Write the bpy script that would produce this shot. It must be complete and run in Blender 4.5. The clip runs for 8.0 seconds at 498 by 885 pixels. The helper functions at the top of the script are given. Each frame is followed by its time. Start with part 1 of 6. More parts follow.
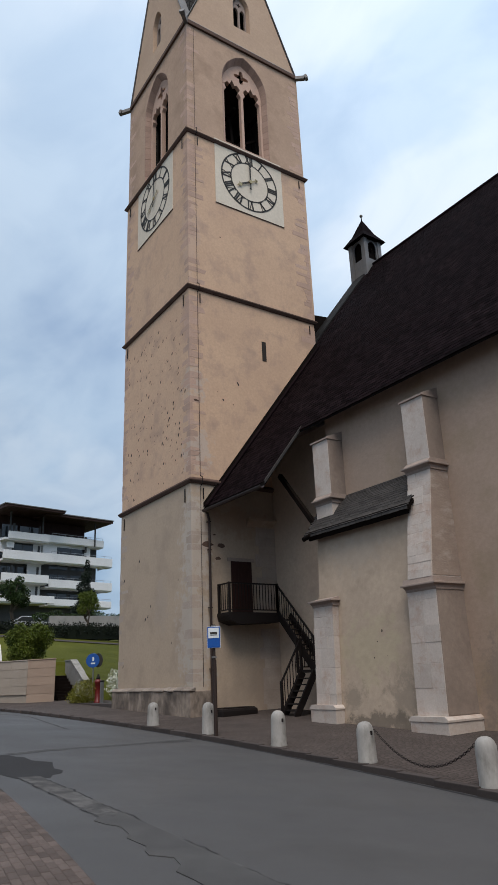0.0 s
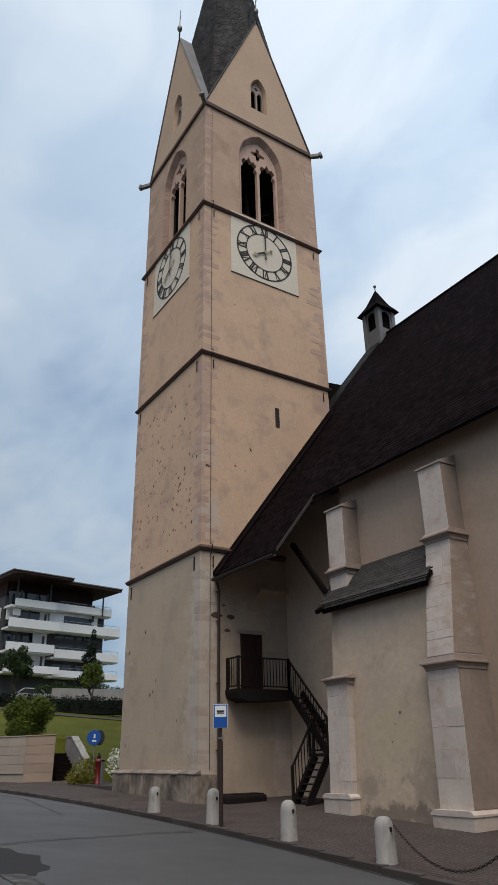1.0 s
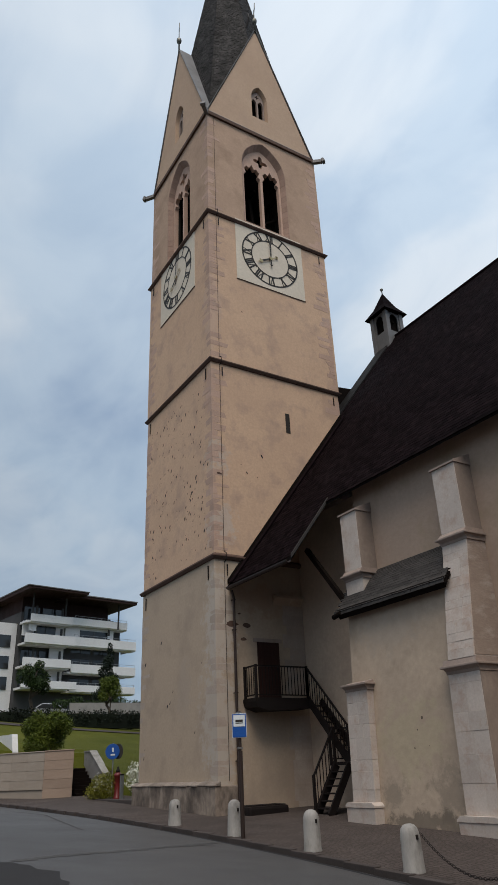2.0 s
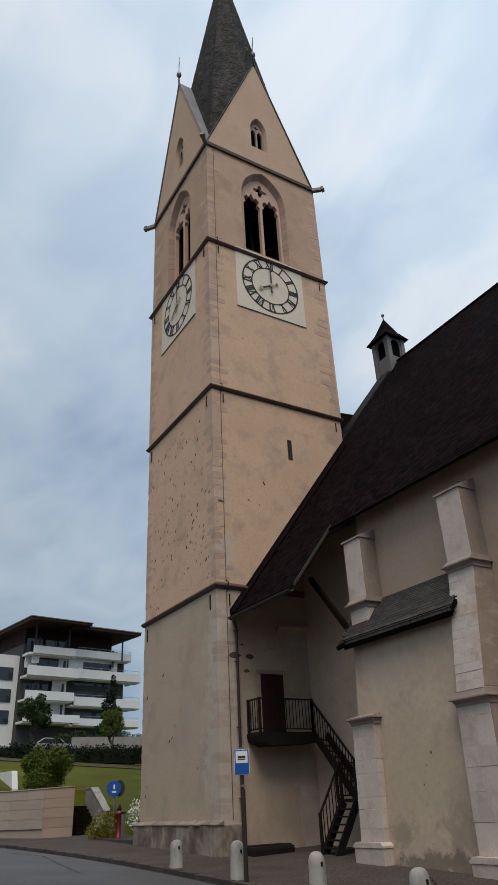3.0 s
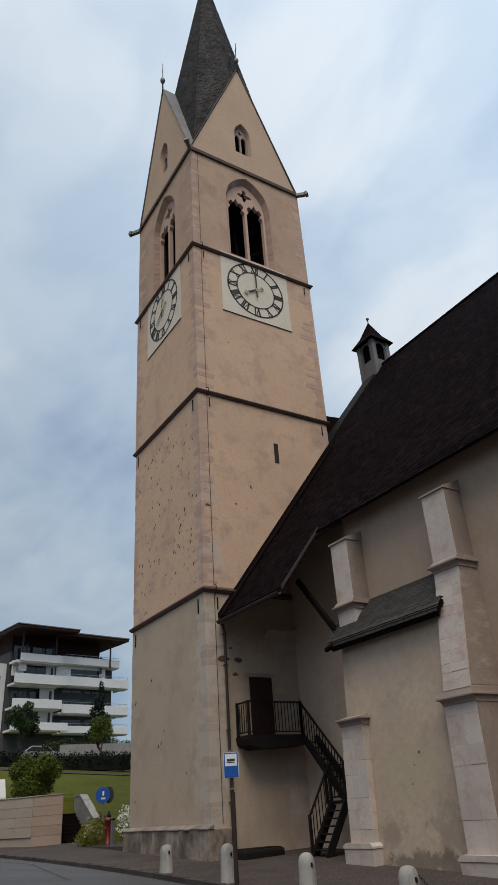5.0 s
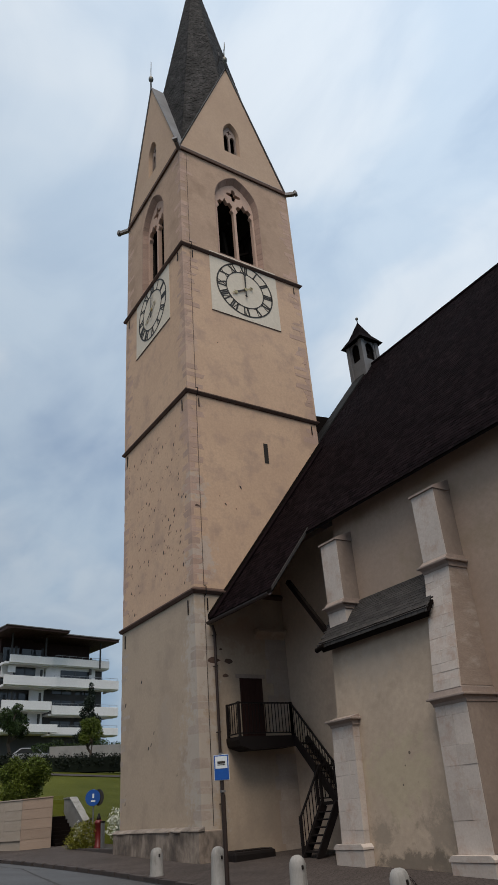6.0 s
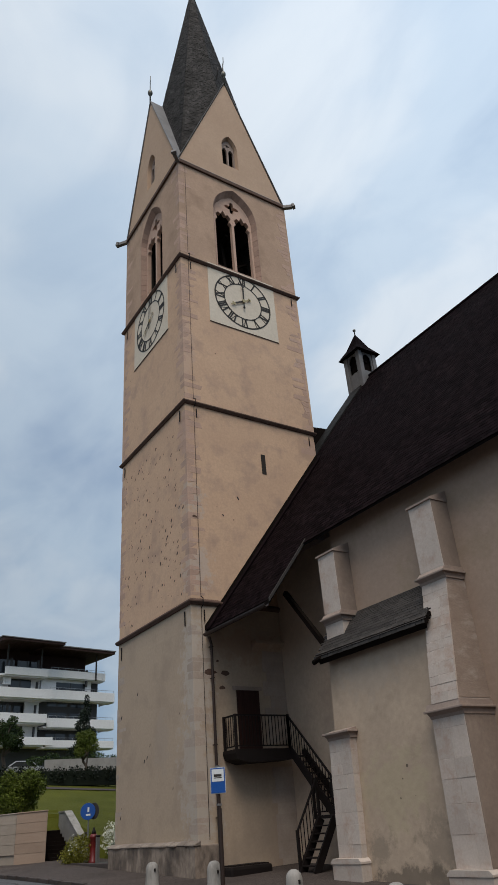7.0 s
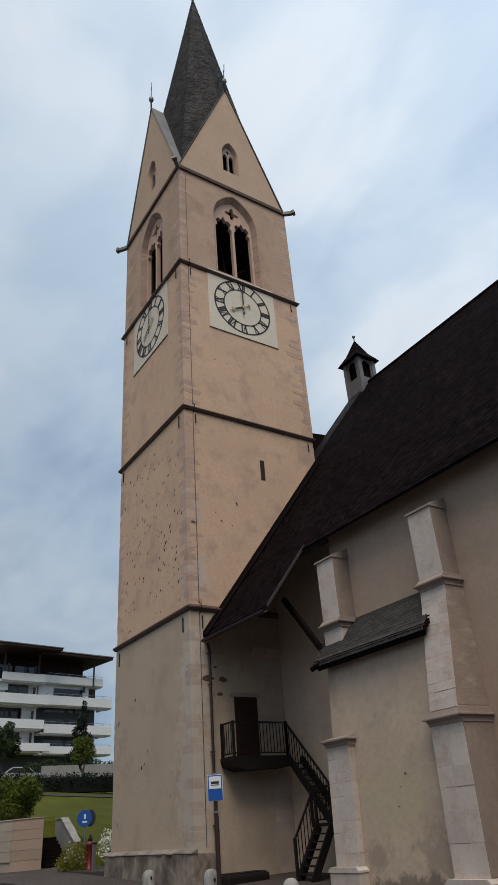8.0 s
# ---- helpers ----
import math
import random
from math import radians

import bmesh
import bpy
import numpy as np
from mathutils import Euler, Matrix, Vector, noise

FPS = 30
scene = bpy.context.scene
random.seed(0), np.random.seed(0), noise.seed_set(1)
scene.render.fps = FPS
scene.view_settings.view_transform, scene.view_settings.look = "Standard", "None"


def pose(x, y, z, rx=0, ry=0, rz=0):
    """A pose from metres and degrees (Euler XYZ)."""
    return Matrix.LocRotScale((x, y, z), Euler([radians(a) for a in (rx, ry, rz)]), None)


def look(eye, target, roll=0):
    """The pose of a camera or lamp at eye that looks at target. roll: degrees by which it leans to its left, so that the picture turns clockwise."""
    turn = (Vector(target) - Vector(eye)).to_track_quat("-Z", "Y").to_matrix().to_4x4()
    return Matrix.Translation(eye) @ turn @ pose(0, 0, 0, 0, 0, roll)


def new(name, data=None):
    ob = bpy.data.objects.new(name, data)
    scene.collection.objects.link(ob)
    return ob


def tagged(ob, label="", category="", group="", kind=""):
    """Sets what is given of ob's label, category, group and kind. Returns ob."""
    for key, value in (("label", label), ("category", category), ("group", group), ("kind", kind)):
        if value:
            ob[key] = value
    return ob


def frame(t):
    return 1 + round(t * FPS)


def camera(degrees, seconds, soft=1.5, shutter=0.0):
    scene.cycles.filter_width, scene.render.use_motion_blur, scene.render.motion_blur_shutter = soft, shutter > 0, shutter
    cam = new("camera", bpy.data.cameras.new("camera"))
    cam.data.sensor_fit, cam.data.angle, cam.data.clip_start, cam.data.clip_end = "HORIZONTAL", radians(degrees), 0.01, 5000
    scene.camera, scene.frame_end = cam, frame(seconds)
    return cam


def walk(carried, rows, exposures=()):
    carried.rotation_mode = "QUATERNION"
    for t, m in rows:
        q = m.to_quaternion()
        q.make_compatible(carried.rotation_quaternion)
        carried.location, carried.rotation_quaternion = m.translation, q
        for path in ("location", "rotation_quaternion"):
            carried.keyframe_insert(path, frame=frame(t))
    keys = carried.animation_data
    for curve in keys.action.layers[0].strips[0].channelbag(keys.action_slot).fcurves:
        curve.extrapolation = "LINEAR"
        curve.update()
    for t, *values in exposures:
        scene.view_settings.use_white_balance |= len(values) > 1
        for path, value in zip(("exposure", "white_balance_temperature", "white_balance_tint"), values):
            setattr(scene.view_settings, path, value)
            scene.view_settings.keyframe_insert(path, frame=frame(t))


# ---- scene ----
cam = camera(39.6, 8.0)
PATH = [
    (0, (23.28, -12.761, 1.616), (21.707, -11.706, 2.259), -2.3),
    (0.5, (22.99, -12.477, 1.693), (21.423, -11.462, 2.409), -0.6),
    (1, (22.824, -12.43, 1.713), (21.296, -11.442, 2.542), -1.2),
    (1.5, (22.638, -12.313, 1.733), (21.121, -11.31, 2.565), -2.8),
    (1.7, (22.663, -12.357, 1.645), (21.13, -11.38, 2.478), -2.4),
    (3, (22.455, -12.064, 1.756), (20.947, -11.135, 2.684), -2.9),
    (3.5, (22.546, -12.093, 1.748), (21.058, -11.16, 2.703), -2.9),
    (4, (22.478, -12.042, 1.741), (20.972, -11.127, 2.687), -3.6),
    (5.5, (22.519, -12.108, 1.679), (21.047, -11.129, 2.614), -4.3),
    (6, (22.466, -12.052, 1.762), (20.997, -11.067, 2.696), -4.6),
    (6.5, (22.452, -12.064, 1.733), (20.993, -11.077, 2.68), -4.9),
    (7, (22.474, -12.063, 1.744), (21.023, -11.078, 2.706), -4.6),
    (7.5, (22.476, -12.034, 1.745), (21.034, -11.044, 2.715), -4.6),
    (8, (22.463, -12.045, 1.751), (21.021, -11.062, 2.727), -4.4),
]
walk(cam, [(t, look(eye, target, roll)) for t, eye, target, roll in PATH], exposures=((0.0, 0.26, 6120, 10), (0.5, 0.15, 6200, 10), (1.0, 0.1, 6270, 10), (1.5, 0.05, 6320, 10), (3.0, 0.0, 6370, 10), (8.0, 0.0, 6370, 10)))

# ---- sky and light: a bright overcast evening ----
SUN_DIR = Vector((0.53, -0.33, 1.12)).normalized()


def make_world():
    world = bpy.data.worlds.new("sky")
    scene.world = world
    world.use_nodes = True
    nt = world.node_tree
    nt.nodes.clear()
    N = nt.nodes.new
    L = nt.links.new
    out = N("ShaderNodeOutputWorld")
    bg = N("ShaderNodeBackground")
    bg.inputs[1].default_value = 1.0
    sky = N("ShaderNodeTexSky")
    sky.sky_type = "NISHITA"
    sky.sun_disc = False
    sky.sun_elevation = radians(62)
    sky.sun_rotation = radians(122)
    dim = N("ShaderNodeVectorMath")
    dim.operation = "SCALE"
    dim.inputs[3].default_value = 0.10
    L(sky.outputs[0], dim.inputs[0])
    co = N("ShaderNodeTexCoord")
    sep = N("ShaderNodeSeparateXYZ")
    L(co.outputs["Generated"], sep.inputs[0])
    # clouds lie on a flat layer overhead
    add = N("ShaderNodeMath")
    add.operation = "ADD"
    add.inputs[1].default_value = 0.30
    L(sep.outputs[2], add.inputs[0])
    lift = N("ShaderNodeMath")
    lift.operation = "MAXIMUM"
    lift.inputs[1].default_value = 0.12
    L(add.outputs[0], lift.inputs[0])
    layer = N("ShaderNodeVectorMath")
    layer.operation = "DIVIDE"
    spread = N("ShaderNodeCombineXYZ")
    for i in range(3):
        L(lift.outputs[0], spread.inputs[i])
    L(co.outputs["Generated"], layer.inputs[0])
    L(spread.outputs[0], layer.inputs[1])
    turn = N("ShaderNodeMapping")
    turn.inputs["Rotation"].default_value = (0, 0, radians(35))
    turn.inputs["Scale"].default_value = (1.0, 1.35, 0.0)
    turn.inputs["Location"].default_value = (0.35, 1.3, 0.0)
    L(layer.outputs[0], turn.inputs[0])

    def noise_tex(scale, detail, rough, dist=0.0):
        n = N("ShaderNodeTexNoise")
        n.inputs["Scale"].default_value = scale
        n.inputs["Detail"].default_value = detail
        n.inputs["Roughness"].default_value = rough
        n.inputs["Distortion"].default_value = dist
        L(turn.outputs[0], n.inputs["Vector"])
        return n

    def ramp(node, stops):
        r = N("ShaderNodeValToRGB")
        r.color_ramp.interpolation = "EASE"
        while len(r.color_ramp.elements) < len(stops):
            r.color_ramp.elements.new(0.5)
        for e, (p, c) in zip(r.color_ramp.elements, stops):
            e.position, e.color = p, (*c, 1)
        L(node.outputs[0], r.inputs[0])
        return r

    big = ramp(noise_tex(1.35, 5, 0.5, 0.4),
               [(0.28, (0.40, 0.51, 0.66)), (0.46, (0.57, 0.68, 0.79)), (0.58, (0.72, 0.79, 0.85)), (0.74, (0.80, 0.82, 0.85))])
    fine = ramp(noise_tex(3.6, 6, 0.55, 0.6), [(0.30, (0.86, 0.89, 0.93)), (0.65, (1.04, 1.03, 1.02))])
    mul = N("ShaderNodeMix")
    mul.data_type = "RGBA"
    mul.blend_type = "MULTIPLY"
    mul.inputs[0].default_value = 1.0
    L(big.outputs[0], mul.inputs[6])
    L(fine.outputs[0], mul.inputs[7])
    mix = N("ShaderNodeMix")
    mix.data_type = "RGBA"
    mix.inputs[0].default_value = 0.88
    L(dim.outputs[0], mix.inputs[6])
    L(mul.outputs[2], mix.inputs[7])
    up = N("ShaderNodeMapRange")
    up.inputs[1].default_value, up.inputs[2].default_value = 0.0, 1.0
    up.inputs[3].default_value, up.inputs[4].default_value = 0.66, 1.22
    L(sep.outputs[2], up.inputs[0])
    grade = N("ShaderNodeVectorMath")
    grade.operation = "SCALE"
    L(mix.outputs[2], grade.inputs[0])
    L(up.outputs[0], grade.inputs[3])
    far = N("ShaderNodeMapRange")
    far.inputs[1].default_value, far.inputs[2].default_value = 0.05, 0.45
    L(sep.outputs[2], far.inputs[0])
    tint = N("ShaderNodeMix")
    tint.data_type = "RGBA"
    tint.inputs[6].default_value, tint.inputs[7].default_value = (0.72, 0.84, 0.95, 1), (1.0, 1.0, 1.0, 1)
    L(far.outputs[0], tint.inputs[0])
    haze = N("ShaderNodeMix")
    haze.data_type, haze.blend_type = "RGBA", "MULTIPLY"
    haze.inputs[0].default_value = 1.0
    L(grade.outputs[0], haze.inputs[6])
    L(tint.outputs[2], haze.inputs[7])
    # the cloud thins out towards the open valley
    side = N("ShaderNodeVectorMath")
    side.operation = "DOT_PRODUCT"
    side.inputs[1].default_value = (0.57, 0.82, 0.0)
    L(co.outputs["Generated"], side.inputs[0])
    thin = N("ShaderNodeMapRange")
    thin.inputs[1].default_value, thin.inputs[2].default_value = -0.45, 0.45
    thin.inputs[3].default_value, thin.inputs[4].default_value = 0.86, 1.14
    L(side.outputs["Value"], thin.inputs[0])
    clear = N("ShaderNodeVectorMath")
    clear.operation = "SCALE"
    L(haze.outputs[2], clear.inputs[0])
    L(thin.outputs[0], clear.inputs[3])
    L(clear.outputs[0], bg.inputs[0])
    L(bg.outputs[0], out.inputs[0])


make_world()
sun_data = bpy.data.lights.new("sun", "SUN")
sun_data.energy = 2.4
sun_data.angle = radians(35)
sun_data.color = (1.0, 0.87, 0.73)
sun = new("sun", sun_data)
sun.matrix_world = look(SUN_DIR * 80, (0, 0, 0))


# ---- materials ----
def material(name, base, second=None, scale=1.5, rough=0.85, metal=0.0, bump=0.2, grain=25.0, spread=0.5,
             stain=None, stain_scale=0.5, stain_amount=0.5, stretch=(1, 1, 1), vary=0.0, pits=None, island=False, bump_dist=0.01, spec=None, marks=(), setts=0.0):
    m = bpy.data.materials.new(name)
    m.use_nodes = True
    nt = m.node_tree
    bsdf = nt.nodes["Principled BSDF"]
    N, L = nt.nodes.new, nt.links.new
    bsdf.inputs["Roughness"].default_value = rough
    bsdf.inputs["Metallic"].default_value = metal
    bsdf.inputs["Specular IOR Level"].default_value = spec if spec is not None else 0.5 if rough < 0.55 else 0.18
    second = second or tuple(c * 0.75 for c in base)
    co = N("ShaderNodeTexCoord")
    geo = N("ShaderNodeNewGeometry")
    mp = N("ShaderNodeMapping")
    mp.inputs["Scale"].default_value = stretch
    L(geo.outputs["Position"], mp.inputs[0])

    def noise_tex(sc, detail=5, r=0.6):
        n = N("ShaderNodeTexNoise")
        n.inputs["Scale"].default_value = sc
        n.inputs["Detail"].default_value = detail
        n.inputs["Roughness"].default_value = r
        L(mp.outputs[0], n.inputs["Vector"])
        return n

    def rng(sock, a, b, c=0.0, d=1.0):
        r = N("ShaderNodeMapRange")
        r.inputs[1].default_value, r.inputs[2].default_value = a, b
        r.inputs[3].default_value, r.inputs[4].default_value = c, d
        L(sock, r.inputs[0])
        return r.outputs[0]

    def blend(fac, a, b, mode="MIX"):
        x = N("ShaderNodeMix")
        x.data_type, x.blend_type = "RGBA", mode
        for sock, v in ((x.inputs[0], fac), (x.inputs[6], a), (x.inputs[7], b)):
            if isinstance(v, (int, float)):
                sock.default_value = v
            elif isinstance(v, tuple):
                sock.default_value = (*v, 1)
            else:
                L(v, sock)
        return x.outputs[2]

    n1 = noise_tex(scale)
    n2 = noise_tex(grain, 4, 0.65)
    col = blend(rng(n1.outputs[0], 0.5 - spread / 2, 0.5 + spread / 2), base, second)
    col = blend(rng(n2.outputs[0], 0.3, 0.75, 0.0, 0.45), col, tuple(c * 0.72 for c in second))
    if stain:
        n3 = noise_tex(stain_scale, 7, 0.68)
        col = blend(rng(n3.outputs[0], 0.50, 0.68, 0.0, stain_amount), col, stain)
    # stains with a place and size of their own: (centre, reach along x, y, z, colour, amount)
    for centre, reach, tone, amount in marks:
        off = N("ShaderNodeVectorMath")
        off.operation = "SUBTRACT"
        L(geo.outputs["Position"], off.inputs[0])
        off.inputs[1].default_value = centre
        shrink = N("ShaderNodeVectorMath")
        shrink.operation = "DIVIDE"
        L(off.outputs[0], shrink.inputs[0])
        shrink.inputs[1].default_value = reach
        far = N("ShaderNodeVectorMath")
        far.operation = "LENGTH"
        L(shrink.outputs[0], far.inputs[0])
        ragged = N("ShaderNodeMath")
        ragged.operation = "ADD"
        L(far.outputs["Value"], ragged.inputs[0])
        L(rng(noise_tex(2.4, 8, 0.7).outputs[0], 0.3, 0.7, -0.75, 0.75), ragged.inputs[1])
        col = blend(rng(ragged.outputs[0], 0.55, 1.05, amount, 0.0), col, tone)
    height = n2.outputs[0]
    if setts:
        cell = N("ShaderNodeTexVoronoi")
        edge = N("ShaderNodeTexVoronoi")
        edge.feature = "DISTANCE_TO_EDGE"
        for node in (cell, edge):
            node.voronoi_dimensions = "2D"
            node.inputs["Scale"].default_value = setts
            node.inputs["Randomness"].default_value = 0.45
            L(geo.outputs["Position"], node.inputs["Vector"])
        tone = N("ShaderNodeHueSaturation")
        L(rng(cell.outputs["Color"], 0.0, 1.0, 0.85, 1.18), tone.inputs["Value"])
        L(col, tone.inputs["Color"])
        joint = rng(edge.outputs["Distance"], 0.03, 0.12)
        col = blend(joint, tuple(c * 0.45 for c in second), tone.outputs[0])
        height = joint
    if pits:
        v = N("ShaderNodeTexVoronoi")
        v.inputs["Scale"].default_value = pits
        L(geo.outputs["Position"], v.inputs["Vector"])
        n4 = noise_tex(0.45, 2, 0.5)
        size = rng(n4.outputs[0], 0.52, 0.75, 0.0, 0.16)
        less = N("ShaderNodeMath")
        less.operation = "LESS_THAN"
        L(v.outputs["Distance"], less.inputs[0])
        L(size, less.inputs[1])
        col = blend(less.outputs[0], col, tuple(c * 0.3 for c in second))
    if vary:
        if island:
            rnd = geo.outputs["Random Per Island"]
        else:
            oi = N("ShaderNodeObjectInfo")
            rnd = oi.outputs["Random"]
        v2 = N("ShaderNodeHueSaturation")
        L(rng(rnd, 0, 1, 1 - vary, 1 + vary), v2.inputs["Value"])
        L(col, v2.inputs["Color"])
        col = v2.outputs[0]
    L(col, bsdf.inputs["Base Color"])
    if bump:
        b = N("ShaderNodeBump")
        b.inputs["Strength"].default_value = bump
        b.inputs["Distance"].default_value = bump_dist
        L(height, b.inputs["Height"])
        L(b.outputs[0], bsdf.inputs["Normal"])
    L(rng(n1.outputs[0], 0.3, 0.7, max(rough - 0.08, 0.03), min(rough + 0.08, 1)), bsdf.inputs["Roughness"])
    return m


M_PLASTER = material("tower_plaster", (0.634, 0.437, 0.297), (0.552, 0.379, 0.264), 0.35, 0.92, bump=0.35, grain=9, spread=0.4,
                     stain=(0.387, 0.276, 0.214), stain_scale=0.8, stain_amount=0.75, pits=2.2, bump_dist=0.02,
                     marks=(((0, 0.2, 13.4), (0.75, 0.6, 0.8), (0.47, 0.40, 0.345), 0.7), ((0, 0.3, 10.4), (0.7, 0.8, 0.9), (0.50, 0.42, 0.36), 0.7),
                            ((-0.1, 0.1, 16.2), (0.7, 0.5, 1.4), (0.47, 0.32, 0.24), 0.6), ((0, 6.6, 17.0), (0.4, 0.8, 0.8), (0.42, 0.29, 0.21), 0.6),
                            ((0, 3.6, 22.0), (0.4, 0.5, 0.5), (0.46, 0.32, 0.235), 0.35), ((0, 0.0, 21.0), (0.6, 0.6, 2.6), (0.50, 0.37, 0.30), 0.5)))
M_UPPER = material("belfry_plaster", (0.50, 0.35, 0.25), (0.42, 0.295, 0.215), 0.5, 0.92, bump=0.35, grain=9, spread=0.4,
                   stain=(0.30, 0.205, 0.145), stain_scale=0.55, stain_amount=0.75, bump_dist=0.02)
M_LOWPLASTER = material("tower_base_plaster", (0.475, 0.372, 0.275), (0.408, 0.323, 0.245), 0.3, 0.92, bump=0.3, grain=10,
                        stain=(0.275, 0.22, 0.179), stain_scale=0.6, stain_amount=0.5, bump_dist=0.02,
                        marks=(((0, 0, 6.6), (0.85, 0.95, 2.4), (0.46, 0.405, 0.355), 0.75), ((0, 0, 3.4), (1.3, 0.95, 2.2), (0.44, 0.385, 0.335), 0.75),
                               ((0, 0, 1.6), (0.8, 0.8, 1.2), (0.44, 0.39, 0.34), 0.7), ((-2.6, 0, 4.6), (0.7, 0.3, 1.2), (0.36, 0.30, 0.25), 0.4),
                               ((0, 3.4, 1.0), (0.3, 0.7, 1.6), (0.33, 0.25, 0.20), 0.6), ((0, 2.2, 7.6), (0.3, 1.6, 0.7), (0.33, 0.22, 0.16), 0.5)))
M_NAVE = material("nave_plaster", (0.427, 0.319, 0.247), (0.353, 0.267, 0.208), 0.5, 0.94, bump=0.4, grain=7,
                  stain=(0.284, 0.223, 0.154), stain_scale=0.6, stain_amount=0.75, bump_dist=0.02,
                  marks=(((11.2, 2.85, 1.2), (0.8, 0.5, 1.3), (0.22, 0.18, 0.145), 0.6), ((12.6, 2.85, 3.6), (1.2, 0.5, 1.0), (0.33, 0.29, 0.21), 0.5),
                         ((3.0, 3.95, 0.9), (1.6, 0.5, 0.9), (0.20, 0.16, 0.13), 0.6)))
# nave plaster copied paler: the recess's missing light is put into the colour
M_RECESS = material("recess_plaster_lifted", (0.60, 0.475, 0.365), (0.50, 0.395, 0.305), 0.5, 0.94, bump=0.4, grain=7,
                    stain=(0.36, 0.28, 0.22), stain_scale=0.6, stain_amount=0.6, bump_dist=0.02)
# flank plaster, with the dimmer side's shade put into its colour
M_FLANKDARK = material("darkened_flank_plaster", (0.325, 0.262, 0.218), (0.25, 0.20, 0.168), 0.8, 0.94, bump=0.4, grain=8, spread=0.3,
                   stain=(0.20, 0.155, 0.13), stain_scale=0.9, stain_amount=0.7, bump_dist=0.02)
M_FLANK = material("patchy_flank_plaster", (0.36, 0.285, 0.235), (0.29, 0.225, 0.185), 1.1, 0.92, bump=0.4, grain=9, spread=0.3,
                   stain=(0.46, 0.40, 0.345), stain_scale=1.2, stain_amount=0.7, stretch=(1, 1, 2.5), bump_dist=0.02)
M_GABLE = material("gable_plaster", (0.53, 0.385, 0.275), (0.47, 0.335, 0.24), 0.4, 0.92, bump=0.25, grain=9, spread=0.5,
                   stain=(0.42, 0.30, 0.225), stain_scale=0.7, stain_amount=0.5, bump_dist=0.02)
M_INFILL = material("yellowish_rough_plaster", (0.493, 0.392, 0.298), (0.408, 0.323, 0.248), 0.6, 0.94, bump=0.25, grain=5, spread=0.4,
                    stain=(0.306, 0.245, 0.188), stain_scale=0.7, stain_amount=0.8, bump_dist=0.03, pits=3.0,
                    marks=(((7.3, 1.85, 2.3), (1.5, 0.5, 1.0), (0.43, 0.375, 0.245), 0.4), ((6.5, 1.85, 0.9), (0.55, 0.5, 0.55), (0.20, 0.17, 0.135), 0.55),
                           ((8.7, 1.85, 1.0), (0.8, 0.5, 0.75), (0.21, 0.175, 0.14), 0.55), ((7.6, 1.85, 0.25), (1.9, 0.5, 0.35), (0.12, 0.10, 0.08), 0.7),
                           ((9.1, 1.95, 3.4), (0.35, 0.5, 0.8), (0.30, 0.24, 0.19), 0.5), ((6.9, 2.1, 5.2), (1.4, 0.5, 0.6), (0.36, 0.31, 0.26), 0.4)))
M_QUOIN = material("quoin_stone", (0.54, 0.375, 0.288), (0.46, 0.318, 0.25), 0.8, 0.9, bump=0.5, grain=14,
                   stain=(0.312, 0.254, 0.221), stain_scale=1.2, stain_amount=0.5, vary=0.10, bump_dist=0.02)
M_REVEAL = material("reveal_stone", (0.40, 0.275, 0.215), (0.32, 0.22, 0.175), 0.9, 0.9, bump=0.5, grain=12, vary=0.16, bump_dist=0.02)
M_STONE = material("pale_limestone", (0.55, 0.49, 0.44), (0.46, 0.395, 0.35), 1.3, 0.85, bump=0.35, grain=18,
                   stain=(0.372, 0.261, 0.203), stain_scale=1.9, stain_amount=0.7, vary=0.08)
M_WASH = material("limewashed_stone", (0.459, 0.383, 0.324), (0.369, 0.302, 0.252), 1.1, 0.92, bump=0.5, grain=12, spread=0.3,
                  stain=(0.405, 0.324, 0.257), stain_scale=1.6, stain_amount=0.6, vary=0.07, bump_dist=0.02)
M_CONCRETE = material("old_concrete", (0.306, 0.295, 0.283), (0.237, 0.23, 0.222), 1.2, 0.9, bump=0.4, grain=20, stain=(0.168, 0.161, 0.153), stain_scale=2.0, stain_amount=0.5)
M_CAPPING = material("capping_stone", (0.288, 0.248, 0.212), (0.2, 0.168, 0.144), 2.2, 0.9, bump=0.6, grain=16, spread=0.3, stain=(0.128, 0.108, 0.092), stain_scale=2.5, stain_amount=0.6, vary=0.12, bump_dist=0.02)
M_JOINT = material("tarred_joint", (0.058, 0.057, 0.058), (0.078, 0.077, 0.077), 2.2, 0.9, bump=0.5, grain=60, spread=0.25)
M_CRUMBLE = material("broken_asphalt", (0.107, 0.104, 0.102), (0.0555, 0.0548, 0.0555), 3.0, 0.95, bump=0.9, grain=26, spread=0.2,
                     stain=(0.141, 0.135, 0.132), stain_scale=4.0, stain_amount=0.7, bump_dist=0.02)
M_MOULD = material("moulding_stone", (0.38, 0.3, 0.255), (0.27, 0.215, 0.185), 1.6, 0.85, bump=0.4, grain=16,
                   stain=(0.20, 0.17, 0.15), stain_scale=1.3, stain_amount=0.6)
M_CORNICE = material("weathered_cornice", (0.135, 0.082, 0.062), (0.085, 0.055, 0.044), 1.5, 0.85, bump=0.4, grain=12)
M_HOOD = material("hood_tile", (0.062, 0.056, 0.052), (0.034, 0.031, 0.030), 1.0, 0.7, bump=0.4, grain=6, stretch=(0.25, 3, 3), vary=0.25, island=True)
